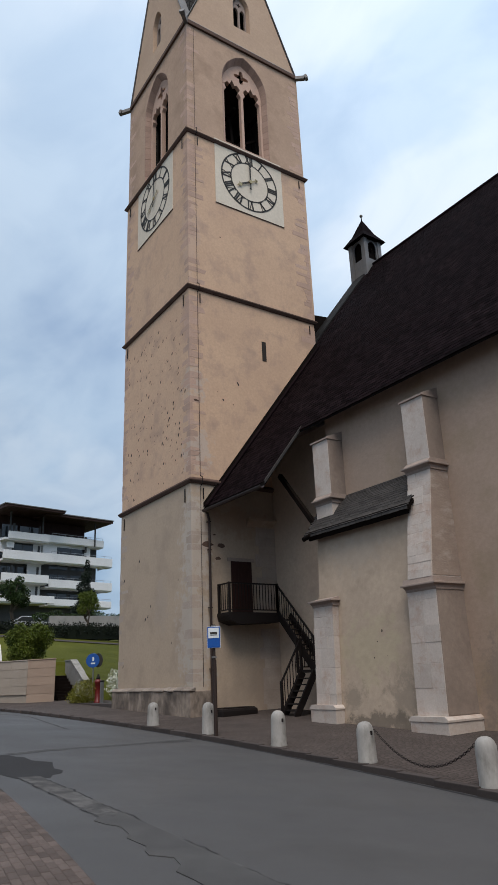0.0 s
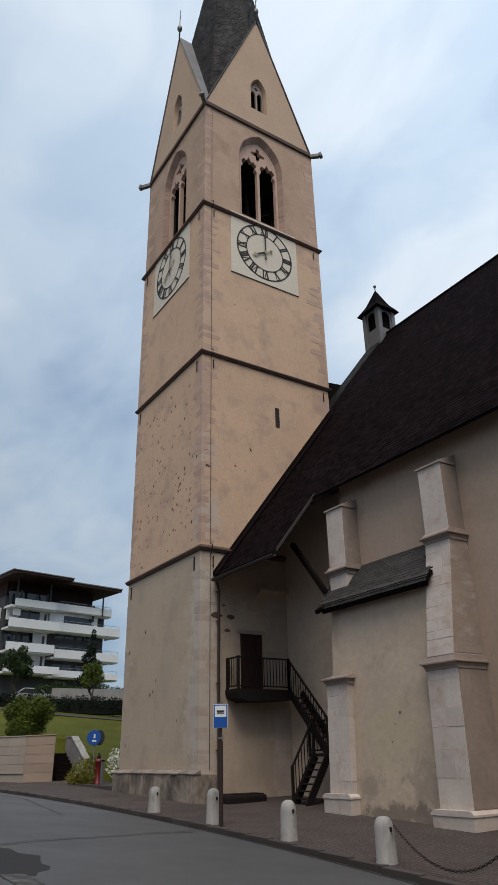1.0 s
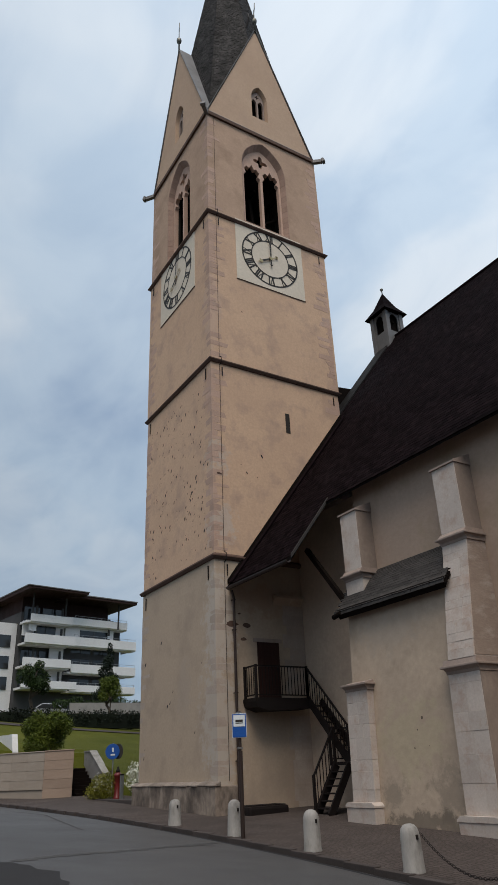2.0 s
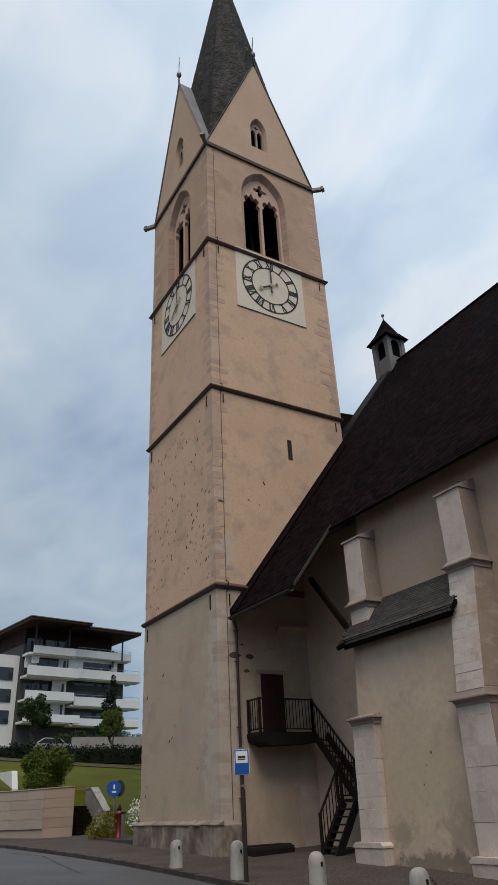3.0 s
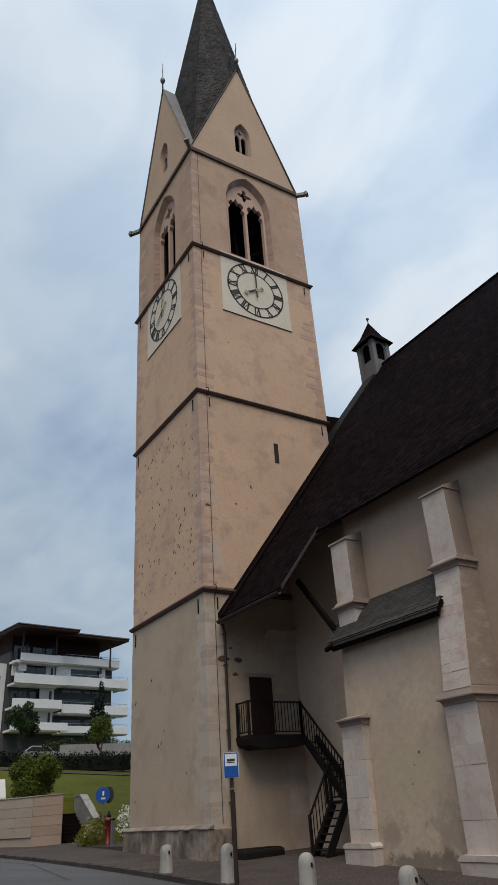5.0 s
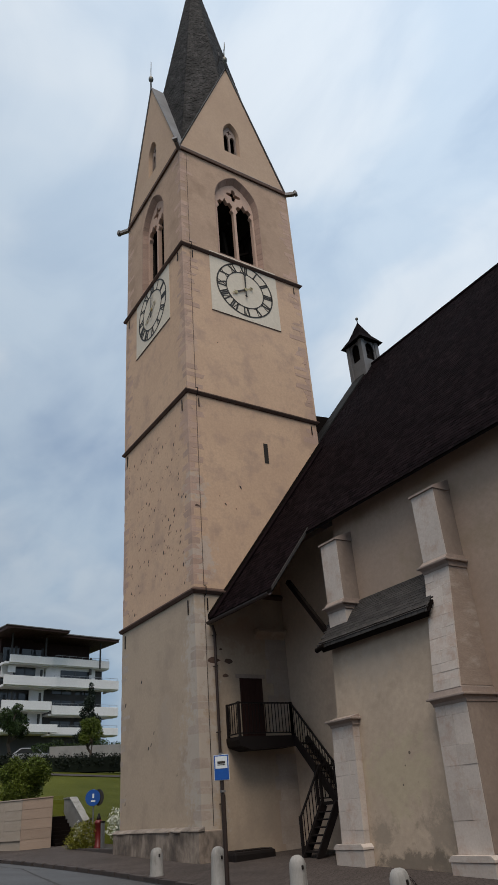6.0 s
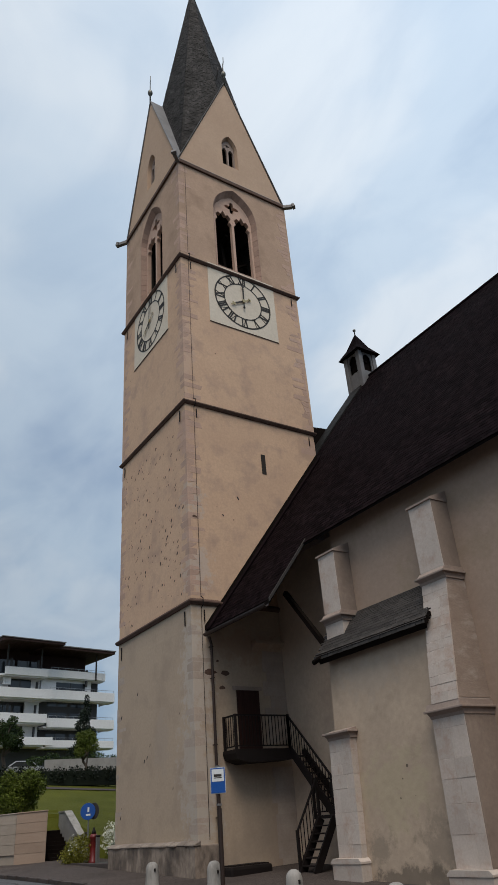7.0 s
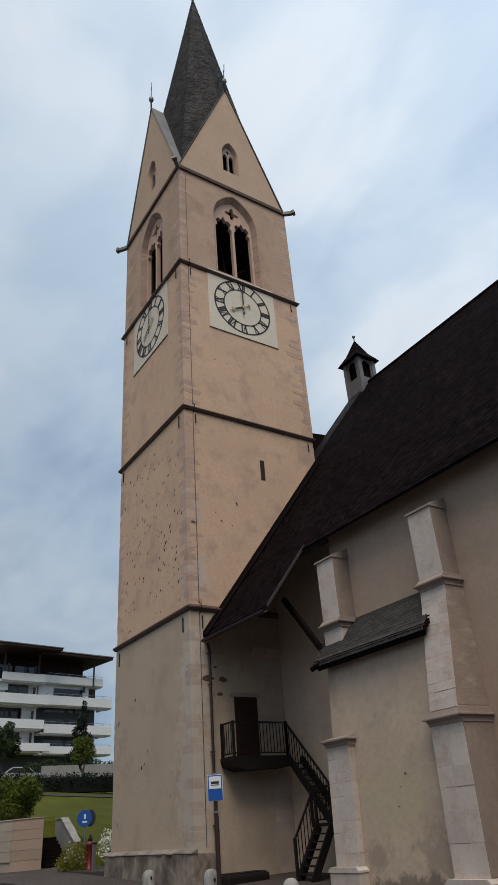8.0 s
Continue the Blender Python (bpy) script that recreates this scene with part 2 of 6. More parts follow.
M_PLINTH = material("damp_plinth", (0.36, 0.295, 0.24), (0.15, 0.12, 0.10), 1.6, 0.92, bump=0.6, grain=9, spread=0.22,
                    stain=(0.075, 0.065, 0.058), stain_scale=1.5, stain_amount=0.9, stretch=(1, 1, 0.55), bump_dist=0.03)
M_ROOF = material("roof_tile", (0.0108, 0.00624, 0.00736), (0.0044, 0.00304, 0.0036), 0.5, 0.82, bump=0.4, grain=20,
                  stain=(0.0168, 0.0112, 0.0124), stain_scale=0.5, stain_amount=0.7, vary=0.6, island=True, spec=0.015)
M_ROOFPIECE = material("roof_tile_single", (0.0108, 0.00624, 0.00736), (0.0044, 0.00304, 0.0036), 0.5, 0.82, bump=0.4, grain=20, vary=0.6, spec=0.015)
M_SPIRE = material("spire_shingle", (0.0216, 0.0198, 0.0194), (0.00648, 0.00576, 0.00576), 1.6, 0.8, bump=0.4, grain=7, spread=0.25, vary=0.75, island=True)
M_UNDER = material("dark_timber", (0.012, 0.0085, 0.0075), (0.008, 0.006, 0.005), 2, 0.8, bump=0.4, grain=14, stretch=(1, 6, 6), spec=0.03)
M_SLATE = material("gable_sheet_metal", (0.213, 0.206, 0.206), (0.15, 0.147, 0.147), 0.9, 0.6, metal=0.2, bump=0.15, grain=8)
M_DIAL = material("clock_dial_paint", (0.694, 0.622, 0.51), (0.632, 0.561, 0.459), 0.6, 0.8, bump=0.1, grain=8,
                  stain=(0.53, 0.459, 0.367), stain_scale=0.9, stain_amount=0.4)
M_BLACK = material("black_paint", (0.035, 0.032, 0.03), (0.05, 0.045, 0.04), 3, 0.6, bump=0.1)
M_GOLD = material("dull_gilding", (0.42, 0.33, 0.18), (0.33, 0.26, 0.14), 5, 0.35, metal=0.9, bump=0.1)
M_IRON = material("black_steel", (0.012, 0.009, 0.009), (0.018, 0.014, 0.013), 4, 0.6, metal=0.2, bump=0.1, grain=40, spec=0.2)
M_DOOR = material("dark_red_door_wood", (0.040, 0.016, 0.013), (0.028, 0.012, 0.010), 3, 0.6, bump=0.3, grain=18, stretch=(8, 8, 1))
M_PIPE = material("brown_downpipe", (0.060, 0.040, 0.034), (0.045, 0.032, 0.028), 3, 0.5, metal=0.5, bump=0.1)
M_ASPHALT = material("worn_asphalt", (0.0751, 0.0732, 0.0732), (0.0586, 0.0579, 0.0592), 0.35, 0.62, bump=0.5, grain=90,
                     stain=(0.0445, 0.0433, 0.0427), stain_scale=0.5, stain_amount=0.5, spec=0.4)
M_PATCH = material("fresh_asphalt", (0.0237, 0.0237, 0.0252), (0.0311, 0.0303, 0.0318), 0.8, 0.85, bump=0.5, grain=80)
M_PAVING = material("porphyry_paving", (0.092, 0.074, 0.066), (0.066, 0.053, 0.048), 0.8, 0.85, bump=0.6, grain=16,
                    stain=(0.0445, 0.0369, 0.0337), stain_scale=0.9, stain_amount=0.5, setts=8.0)
M_KERB = material("porphyry_kerb", (0.0732, 0.0605, 0.056), (0.0541, 0.0458, 0.0433), 1.5, 0.8, bump=0.4, grain=30, vary=0.15)
M_BRICK = material("paving_brick", (0.118, 0.092, 0.082), (0.082, 0.066, 0.060), 2.5, 0.88, bump=0.5, grain=45, vary=0.25)
M_GROUND = material("bare_ground", (0.09, 0.085, 0.075), (0.06, 0.06, 0.05), 0.1, 0.95, bump=0.3, grain=6)
M_GRASS = material("mown_lawn", (0.084, 0.089, 0.006), (0.052, 0.060, 0.0048), 0.25, 0.95, bump=0.7, grain=30,
                   stain=(0.10, 0.105, 0.010), stain_scale=0.3, stain_amount=0.6, bump_dist=0.04)
M_BOLLARD = material("white_stone_bollard", (0.35, 0.337, 0.32), (0.269, 0.259, 0.242), 3, 0.8, bump=0.5, grain=22,
                     stain=(0.162, 0.155, 0.141), stain_scale=3.0, stain_amount=0.85, stretch=(1, 1, 0.4))
M_TRAV = material("travertine_cladding", (0.365, 0.315, 0.264), (0.315, 0.268, 0.221), 1.2, 0.75, bump=0.25, grain=14, vary=0.09, stretch=(1, 1, 3))
M_TRAVRED = material("reddish_cladding", (0.36, 0.275, 0.215), (0.31, 0.235, 0.185), 1.2, 0.75, bump=0.25, grain=14, vary=0.09, stretch=(1, 1, 3))
M_WHITE = material("white_render", (0.70, 0.70, 0.70), (0.63, 0.63, 0.635), 0.4, 0.85, bump=0.1, grain=6)
M_GREYWALL = material("grey_render", (0.07, 0.069, 0.07), (0.05, 0.05, 0.051), 0.5, 0.85, bump=0.1)
M_SHADEGLASS = material("dark_window_glass", (0.02, 0.023, 0.026), (0.03, 0.033, 0.036), 0.6, 0.08, bump=0.0)
M_EAVEWOOD = material("brown_eave_boards", (0.0385, 0.0182, 0.014), (0.028, 0.014, 0.0112), 0.6, 0.7, bump=0.2, stretch=(1, 4, 1))
M_LEAF = material("green_leaves", (0.032, 0.055, 0.011), (0.018, 0.034, 0.008), 1.5, 0.6, bump=0.0, vary=0.5, island=True)
M_BUSH = material("yellow_green_leaves", (0.1, 0.125, 0.012), (0.05, 0.075, 0.01), 1.2, 0.6, bump=0.0, vary=0.5, island=True)
M_GOLDLEAF = material("yellow_leaves", (0.20, 0.185, 0.020), (0.11, 0.115, 0.014), 1.2, 0.6, bump=0.0, vary=0.5, island=True)
M_HEDGE = material("dark_hedge_leaves", (0.009, 0.014, 0.006), (0.006, 0.01, 0.005), 1.2, 0.65, bump=0.0, vary=0.4, island=True)
M_CYPRESS = material("cypress_leaves", (0.014, 0.024, 0.014), (0.010, 0.016, 0.010), 1.2, 0.7, bump=0.0, vary=0.4, island=True)
M_BARK = material("grey_bark", (0.10, 0.08, 0.06), (0.07, 0.055, 0.045), 4, 0.9, bump=0.6, grain=20, stretch=(1, 1, 0.3))
M_FLOWER = material("white_petals", (0.72, 0.72, 0.66), (0.60, 0.62, 0.52), 3, 0.6, bump=0.0, vary=0.2, island=True)
M_BLUE = material("blue_sign_film", (0.010, 0.085, 0.36), (0.012, 0.075, 0.31), 2, 0.4, bump=0.0)
M_SIGNWHITE = material("white_sign_film", (0.72, 0.75, 0.76), (0.66, 0.70, 0.72), 2, 0.4, bump=0.0)
M_GALV = material("galvanised_steel", (0.32, 0.32, 0.32), (0.25, 0.25, 0.25), 4, 0.45, metal=0.7, bump=0.1)
M_RED = material("red_enamel", (0.15, 0.009, 0.008), (0.11, 0.008, 0.007), 3, 0.4, bump=0.1)
M_CARPAINT = material("silver_car_paint", (0.42, 0.43, 0.44), (0.38, 0.39, 0.40), 2, 0.25, metal=0.5, bump=0.0)
M_CARDARK = material("dark_car_paint", (0.03, 0.03, 0.033), (0.04, 0.04, 0.042), 2, 0.25, metal=0.3, bump=0.0)
M_RUBBER = material("tyre_rubber", (0.02, 0.02, 0.02), (0.03, 0.03, 0.03), 5, 0.8, bump=0.1)
# the darkness inside the tower's openings is put into this colour
M_INSIDE = material("dark_interior", (0.04, 0.035, 0.03), (0.03, 0.025, 0.022), 1, 0.95, bump=0.2)
M_COPPER = material("weathered_copper", (0.16, 0.15, 0.12), (0.10, 0.10, 0.085), 4, 0.5, metal=0.6, bump=0.1)


# ---- mesh helpers ----
def part(name, bm, mat, parent=None, label=""):
    me = bpy.data.meshes.new(name)
    bm.normal_update()
    bm.to_mesh(me)
    bm.free()
    me.materials.append(mat)
    ob = new(name, me)
    ob.parent = parent
    if label:
        ob["label"] = label
    return ob


def raw(name, verts, faces, mat, parent=None, label=""):
    me = bpy.data.meshes.new(name)
    me.from_pydata(verts, [], faces)
    me.update()
    me.materials.append(mat)
    ob = new(name, me)
    ob.parent = parent
    if label:
        ob["label"] = label
    return ob


def thing(name, label, category, at=(0, 0, 0), group="", kind=""):
    ob = new(name)
    ob.empty_display_size = 0.2
    ob.matrix_basis = Matrix.Translation(at)
    return tagged(ob, label, category, group, kind)


def add_box(bm, lo, hi, m=None):
    lo, hi = Vector(lo), Vector(hi)
    c, s = (lo + hi) / 2, hi - lo
    mat = Matrix.Translation(c) @ Matrix.Diagonal((s.x, s.y, s.z, 1))
    return bmesh.ops.create_cube(bm, size=1, matrix=(m @ mat) if m else mat)["verts"]


def box(lo, hi, bevel=0.0, m=None):
    bm = bmesh.new()
    add_box(bm, lo, hi, m)
    if bevel:
        bmesh.ops.bevel(bm, geom=bm.edges[:], offset=bevel, segments=2, affect="EDGES", profile=0.6)
    return bm


def prism(profile, axis, a, b, bevel=0.0):
    """A profile of (u, v) points pushed along an axis from a to b. x: u, v are y, z; y: x, z; z: x, y."""
    bm = bmesh.new()

    def at(u, v, w):
        return {"x": (w, u, v), "y": (u, w, v), "z": (u, v, w)}[axis]

    lo = [bm.verts.new(at(u, v, a)) for u, v in profile]
    hi = [bm.verts.new(at(u, v, b)) for u, v in profile]
    bm.faces.new(lo)
    bm.faces.new(hi[::-1])
    n = len(profile)
    for i in range(n):
        bm.faces.new((lo[i], hi[i], hi[(i + 1) % n], lo[(i + 1) % n]))
    bmesh.ops.recalc_face_normals(bm, faces=bm.faces[:])
    if bevel:
        bmesh.ops.bevel(bm, geom=bm.edges[:], offset=bevel, segments=1, affect="EDGES")
    return bm


def lathe(profile, steps=20, at=(0, 0, 0)):
    bm = bmesh.new()
    rings = []
    for r, z in profile:
        rings.append([bm.verts.new((at[0] + r * math.cos(a), at[1] + r * math.sin(a), at[2] + z))
                      for a in (2 * math.pi * i / steps for i in range(steps))])
    for p, q in zip(rings, rings[1:]):
        for i in range(steps):
            bm.faces.new((p[i], p[(i + 1) % steps], q[(i + 1) % steps], q[i]))
    bm.faces.new(rings[0][::-1])
    bm.faces.new(rings[-1])
    for f in bm.faces:
        f.smooth = len(f.verts) == 4
    return bm


def rod(bm, a, b, r, steps=8):
    a, b = Vector(a), Vector(b)
    d = b - a
    m = Matrix.Translation((a + b) / 2) @ d.to_track_quat("Z", "Y").to_matrix().to_4x4()
    bmesh.ops.create_cone(bm, cap_ends=True, segments=steps, radius1=r, radius2=r, depth=d.length, matrix=m)


def bar(bm, a, b, w, h):
    """A square bar from a to b: w wide, h high."""
    a, b = Vector(a), Vector(b)
    d = b - a
    side = d.cross(Vector((0, 0, 1)))
    side = side.normalized() if side.length > 1e-6 else Vector((1, 0, 0))
    up = side.cross(d).normalized()
    m = Matrix((side, d.normalized(), up)).transposed().to_4x4()
    m.translation = (a + b) / 2
    add_box(bm, (-w / 2, -d.length / 2, -h / 2), (w / 2, d.length / 2, h / 2), m)


def plate(outer, holes, depth, place):
    """A slab with openings right through it. outer, holes: lists of (u, v); a hole may be a pair (front, back) of outlines
    with as many points, for splayed jambs. place(u, v, w) gives the world place, w the depth behind the front."""
    bm = bmesh.new()
    loops = [(outer, outer)] + [h if isinstance(h, tuple) else (h, h) for h in holes]
    sides = []
    for k, w in ((0, 0.0), (1, depth)):
        edges, rings = [], []
        for pair in loops:
            ring = [bm.verts.new(place(u, v, w)) for u, v in pair[k]]
            rings.append(ring)
            edges += [bm.edges.new((ring[i], ring[(i + 1) % len(ring)])) for i in range(len(ring))]
        bmesh.ops.triangle_fill(bm, use_beauty=True, use_dissolve=False, edges=edges)
        sides.append(rings)
    for f, b in zip(*sides):
        for i in range(len(f)):
            j = (i + 1) % len(f)
            bm.faces.new((f[i], f[j], b[j], b[i]))
    bmesh.ops.recalc_face_normals(bm, faces=bm.faces[:])
    return bm


def arch(u0, u1, v0, v1, top, steps=9):
    """A pointed arch: jambs at u0 and u1 from v0 to the springing v1, and the point at top."""
    c, half, rise = (u0 + u1) / 2, (u1 - u0) / 2, top - v1
    rad = (half * half + rise * rise) / (2 * half)
    pts = [(u0, v0), (u1, v0), (u1, v1)]
    span = math.asin(min(rise / rad, 1))
    if rad < half:
        span = math.pi / 2
    for i in range(1, steps):
        a = span * i / steps
        pts.append((u1 - rad + rad * math.cos(a), v1 + rad * math.sin(a)))
    pts.append((c, top))
    for i in range(steps - 1, 0, -1):
        a = span * i / steps
        pts.append((u0 + rad - rad * math.cos(a), v1 + rad * math.sin(a)))
    pts.append((u0, v1))
    return pts


def foil(cu, cv, r, lobes=4, steps=28, turn=0.0, depth=0.3):
    return [(cu + (r * (1 - depth) + r * depth * math.cos(lobes * (a - turn))) * math.cos(a),
             cv + (r * (1 - depth) + r * depth * math.cos(lobes * (a - turn))) * math.sin(a))
            for a in (2 * math.pi * i / steps for i in range(steps))]


# ---- the lie of the land ----
def kerb_y(x):
    d = min(max(x - 3.0, -20.0), 20.0)
    return -2.45 - 0.0045 * d * d - 0.18 * (abs(x - 3.0) - 20.0 if abs(x - 3.0) > 20.0 else 0.0)


def walk_z(x, y):
    """The church-side pavement."""
    x = min(max(x, -60), 45)
    return 0.30 - 0.032 * x + 0.025 * (max(min(y, 4), -6) + 2.2)


def road_z(x, y):
    k = kerb_y(x)
    return walk_z(x, k) - 0.11 + min(max(k - y, 0.0), 10.0) * 0.062


def sheet(name, xs, rows, top, mat, label, category, parent=None):
    """A ground sheet: xs along, rows(x) the y values across, top(x, y) its height."""
    verts, faces, n = [], [], 0
    for x in xs:
        ys = rows(x)
        n = len(ys)
        verts += [(x, y, top(x, y)) for y in ys]
    for i in range(len(xs) - 1):
        for j in range(n - 1):
            a = i * n + j
            faces.append((a, a + n, a + n + 1, a + 1))
    ob = raw(name, verts, faces, mat, parent)
    for p in ob.data.polygons:
        p.use_smooth = True
    return tagged(ob, label, category, kind="structure")


def spaced(a, b, n):
    return [a + (b - a) * i / (n - 1) for i in range(n)]


def kerb_rows(x):
    return [kerb_y(x) + 0.14 + (26.0) * (i / 16) ** 1.4 for i in range(17)]


sheet("ground", [-2500, -600, -200, -100, -62] + spaced(-60, 45, 43) + [60, 100, 200, 600, 2500],
      lambda x: [-2500, -600, -200, -60, -25, -10, -3, 3, 10, 25, 60, 200, 600, 2500],
      lambda x, y: min(walk_z(x, -3), 1.0) - 0.75, M_GROUND, "dull bare ground running out to the horizon", "ground")
sheet("road", spaced(-60, 45, 90), lambda x: [kerb_y(x) + 0.02 - 6.98 * i / 12 for i in range(13)], road_z, M_ASPHALT,
      "worn grey asphalt road with cracks and repairs", "road")
sheet("pavement_church", spaced(-60, 45, 70), kerb_rows, walk_z, M_PAVING, "dark brown porphyry pavement beside the church", "pavement")


def near_edge(x):
    return kerb_y(x) - 6.95


sheet("pavement_near", spaced(-40, 45, 60), lambda x: [near_edge(x) - 12 * (i / 8) ** 1.3 for i in range(9)],
      lambda x, y: road_z(x, y) + 0.015, M_PAVING, "pavement bed under reddish paving bricks", "pavement")

# unseen blocks opposite the church, added to keep low sky light off its walls
for x0, x1, h in ((-70, -22, 7.5), (-22, 4, 8.5), (4, 30, 8.0), (30, 75, 8.5)):
    tagged(part("wall_opposite", box((x0 + 0.2, -30.0, -1.5), (x1 - 0.2, -22.5, h), 0.1), material("sky_block_plaster", (0.42, 0.36, 0.30), (0.36, 0.31, 0.26), 0.4, 0.9)),
           "unseen beige block added across the street to cut the low sky", "wall", kind="structure")

# unseen taller block, added to cut low sky light from the +x side
tagged(part("wall_street_end", box((47.0, -20.0, -3.0), (56.0, 2.2, 18.0), 0.1), material("sky_block_end_plaster", (0.40, 0.35, 0.30), (0.34, 0.30, 0.26), 0.4, 0.9)),
       "unseen beige block added past the nave to cut the low sky", "wall", kind="structure")

# dark strip along the kerb: the gutter joint with the kerb's shadow painted in
sheet("gutter_joint", spaced(-30, 30, 80), lambda x: [kerb_y(x) - 0.025, kerb_y(x) - 0.14], lambda x, y: road_z(x, y) + 0.004, M_PATCH,
      "dark strip along the kerb for its joint and shadow", "road")

# ---- the church tower ----
TW, TD = 6.85, 7.0          # along x and y
WIDE_UP = 0.16              # the upper storeys are a little wider at the far corners
CX, CY = -TW / 2, TD / 2
ZC, ZB, ZA, ZG, ZTOP, ZAPEX = 9.2, 18.05, 26.6, 33.5, 42.75, 58.7
tower = thing("church_tower", "tall plastered church tower with clocks, gables and a dark shingled spire", "church tower", (CX, CY, 0.3))
INV = tower.matrix_basis.inverted()


def tp(name, bm, mat, parent=None, label=""):
    """A part of the tower, built in world places."""
    bm.transform(INV)
    return part(name, bm, mat, parent or tower, label)


# faces of the tower: (u, v, w) with u from the near corner, w inwards
def on_right(out=0.0):
    return lambda u, v, w: (out - w, u, v)


def on_left(out=0.0):
    return lambda u, v, w: (-u, -out + w, v)


def ring(z0, z1, grow, bevel=0.03, wide=0.0):
    """A storey's walls; wide: how far it runs out past the far corners."""
    return box((-TW - grow - wide, -grow, z0), (grow, TD + grow + wide * 0.7, z1), bevel)


tp("base_course", box((-TW - 0.20, -0.20, -0.6), (0.14, 0.72, 1.24), 0.04), M_PLINTH, label="damp stained stone plinth")
rnd = random.Random(12)
x = -TW - 0.24
while x < 0.1:
    w = min(rnd.uniform(0.32, 0.62), 0.18 - x)
    o = rnd.uniform(-0.02, 0.02)
    tp("capping_stone", prism([(-0.235 + o, 1.22 + o * 0.6), (-0.235 + o, 1.275), (-0.02, 1.37 + o), (0.02, 1.37), (0.02, 1.22)], "x", x + 0.008, x + w - 0.008, 0.02), M_CAPPING, label="worn pale capping stone")
    x += w
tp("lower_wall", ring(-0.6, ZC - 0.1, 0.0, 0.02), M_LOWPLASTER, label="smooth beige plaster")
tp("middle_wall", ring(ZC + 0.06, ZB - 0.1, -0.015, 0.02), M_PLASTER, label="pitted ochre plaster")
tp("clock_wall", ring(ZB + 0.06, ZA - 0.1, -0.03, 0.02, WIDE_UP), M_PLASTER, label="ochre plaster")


def cornice(z, grow, h=0.18, out=0.13, wide=0.0):
    """A string course with a weathered slope on top, as a closed frame round the tower."""
    bm = bmesh.new()
    prof = [(0.0, -h), (out * 0.45, -h), (out, -h * 0.45), (out, -h * 0.2), (0.0, h * 0.35)]
    xl, yr = -TW - wide, TD + wide * 0.7
    corners = [(0, 0, 1, -1), (0, yr, 1, 1), (xl, yr, -1, 1), (xl, 0, -1, -1)]
    rings = [[bm.verts.new((x + sx * (grow + o), y + sy * (grow + o), z + v)) for o, v in prof] for x, y, sx, sy in corners]
    for i in range(4):
        a, b = rings[i], rings[(i + 1) % 4]
        for j in range(len(prof) - 1):
            bm.faces.new((a[j], b[j], b[j + 1], a[j + 1]))
    bm.faces.new([r[0] for r in rings])
    bm.faces.new([r[-1] for r in rings][::-1])
    bmesh.ops.recalc_face_normals(bm, faces=bm.faces[:])
    return bm


for z, g in ((ZC, 0.0), (ZB, -0.01), (ZA, -0.02)):
    tp("cornice", cornice(z, g, wide=WIDE_UP if z == ZA else 0.0), M_CORNICE, label="dark weathered stone string course")

rnd = random.Random(41)
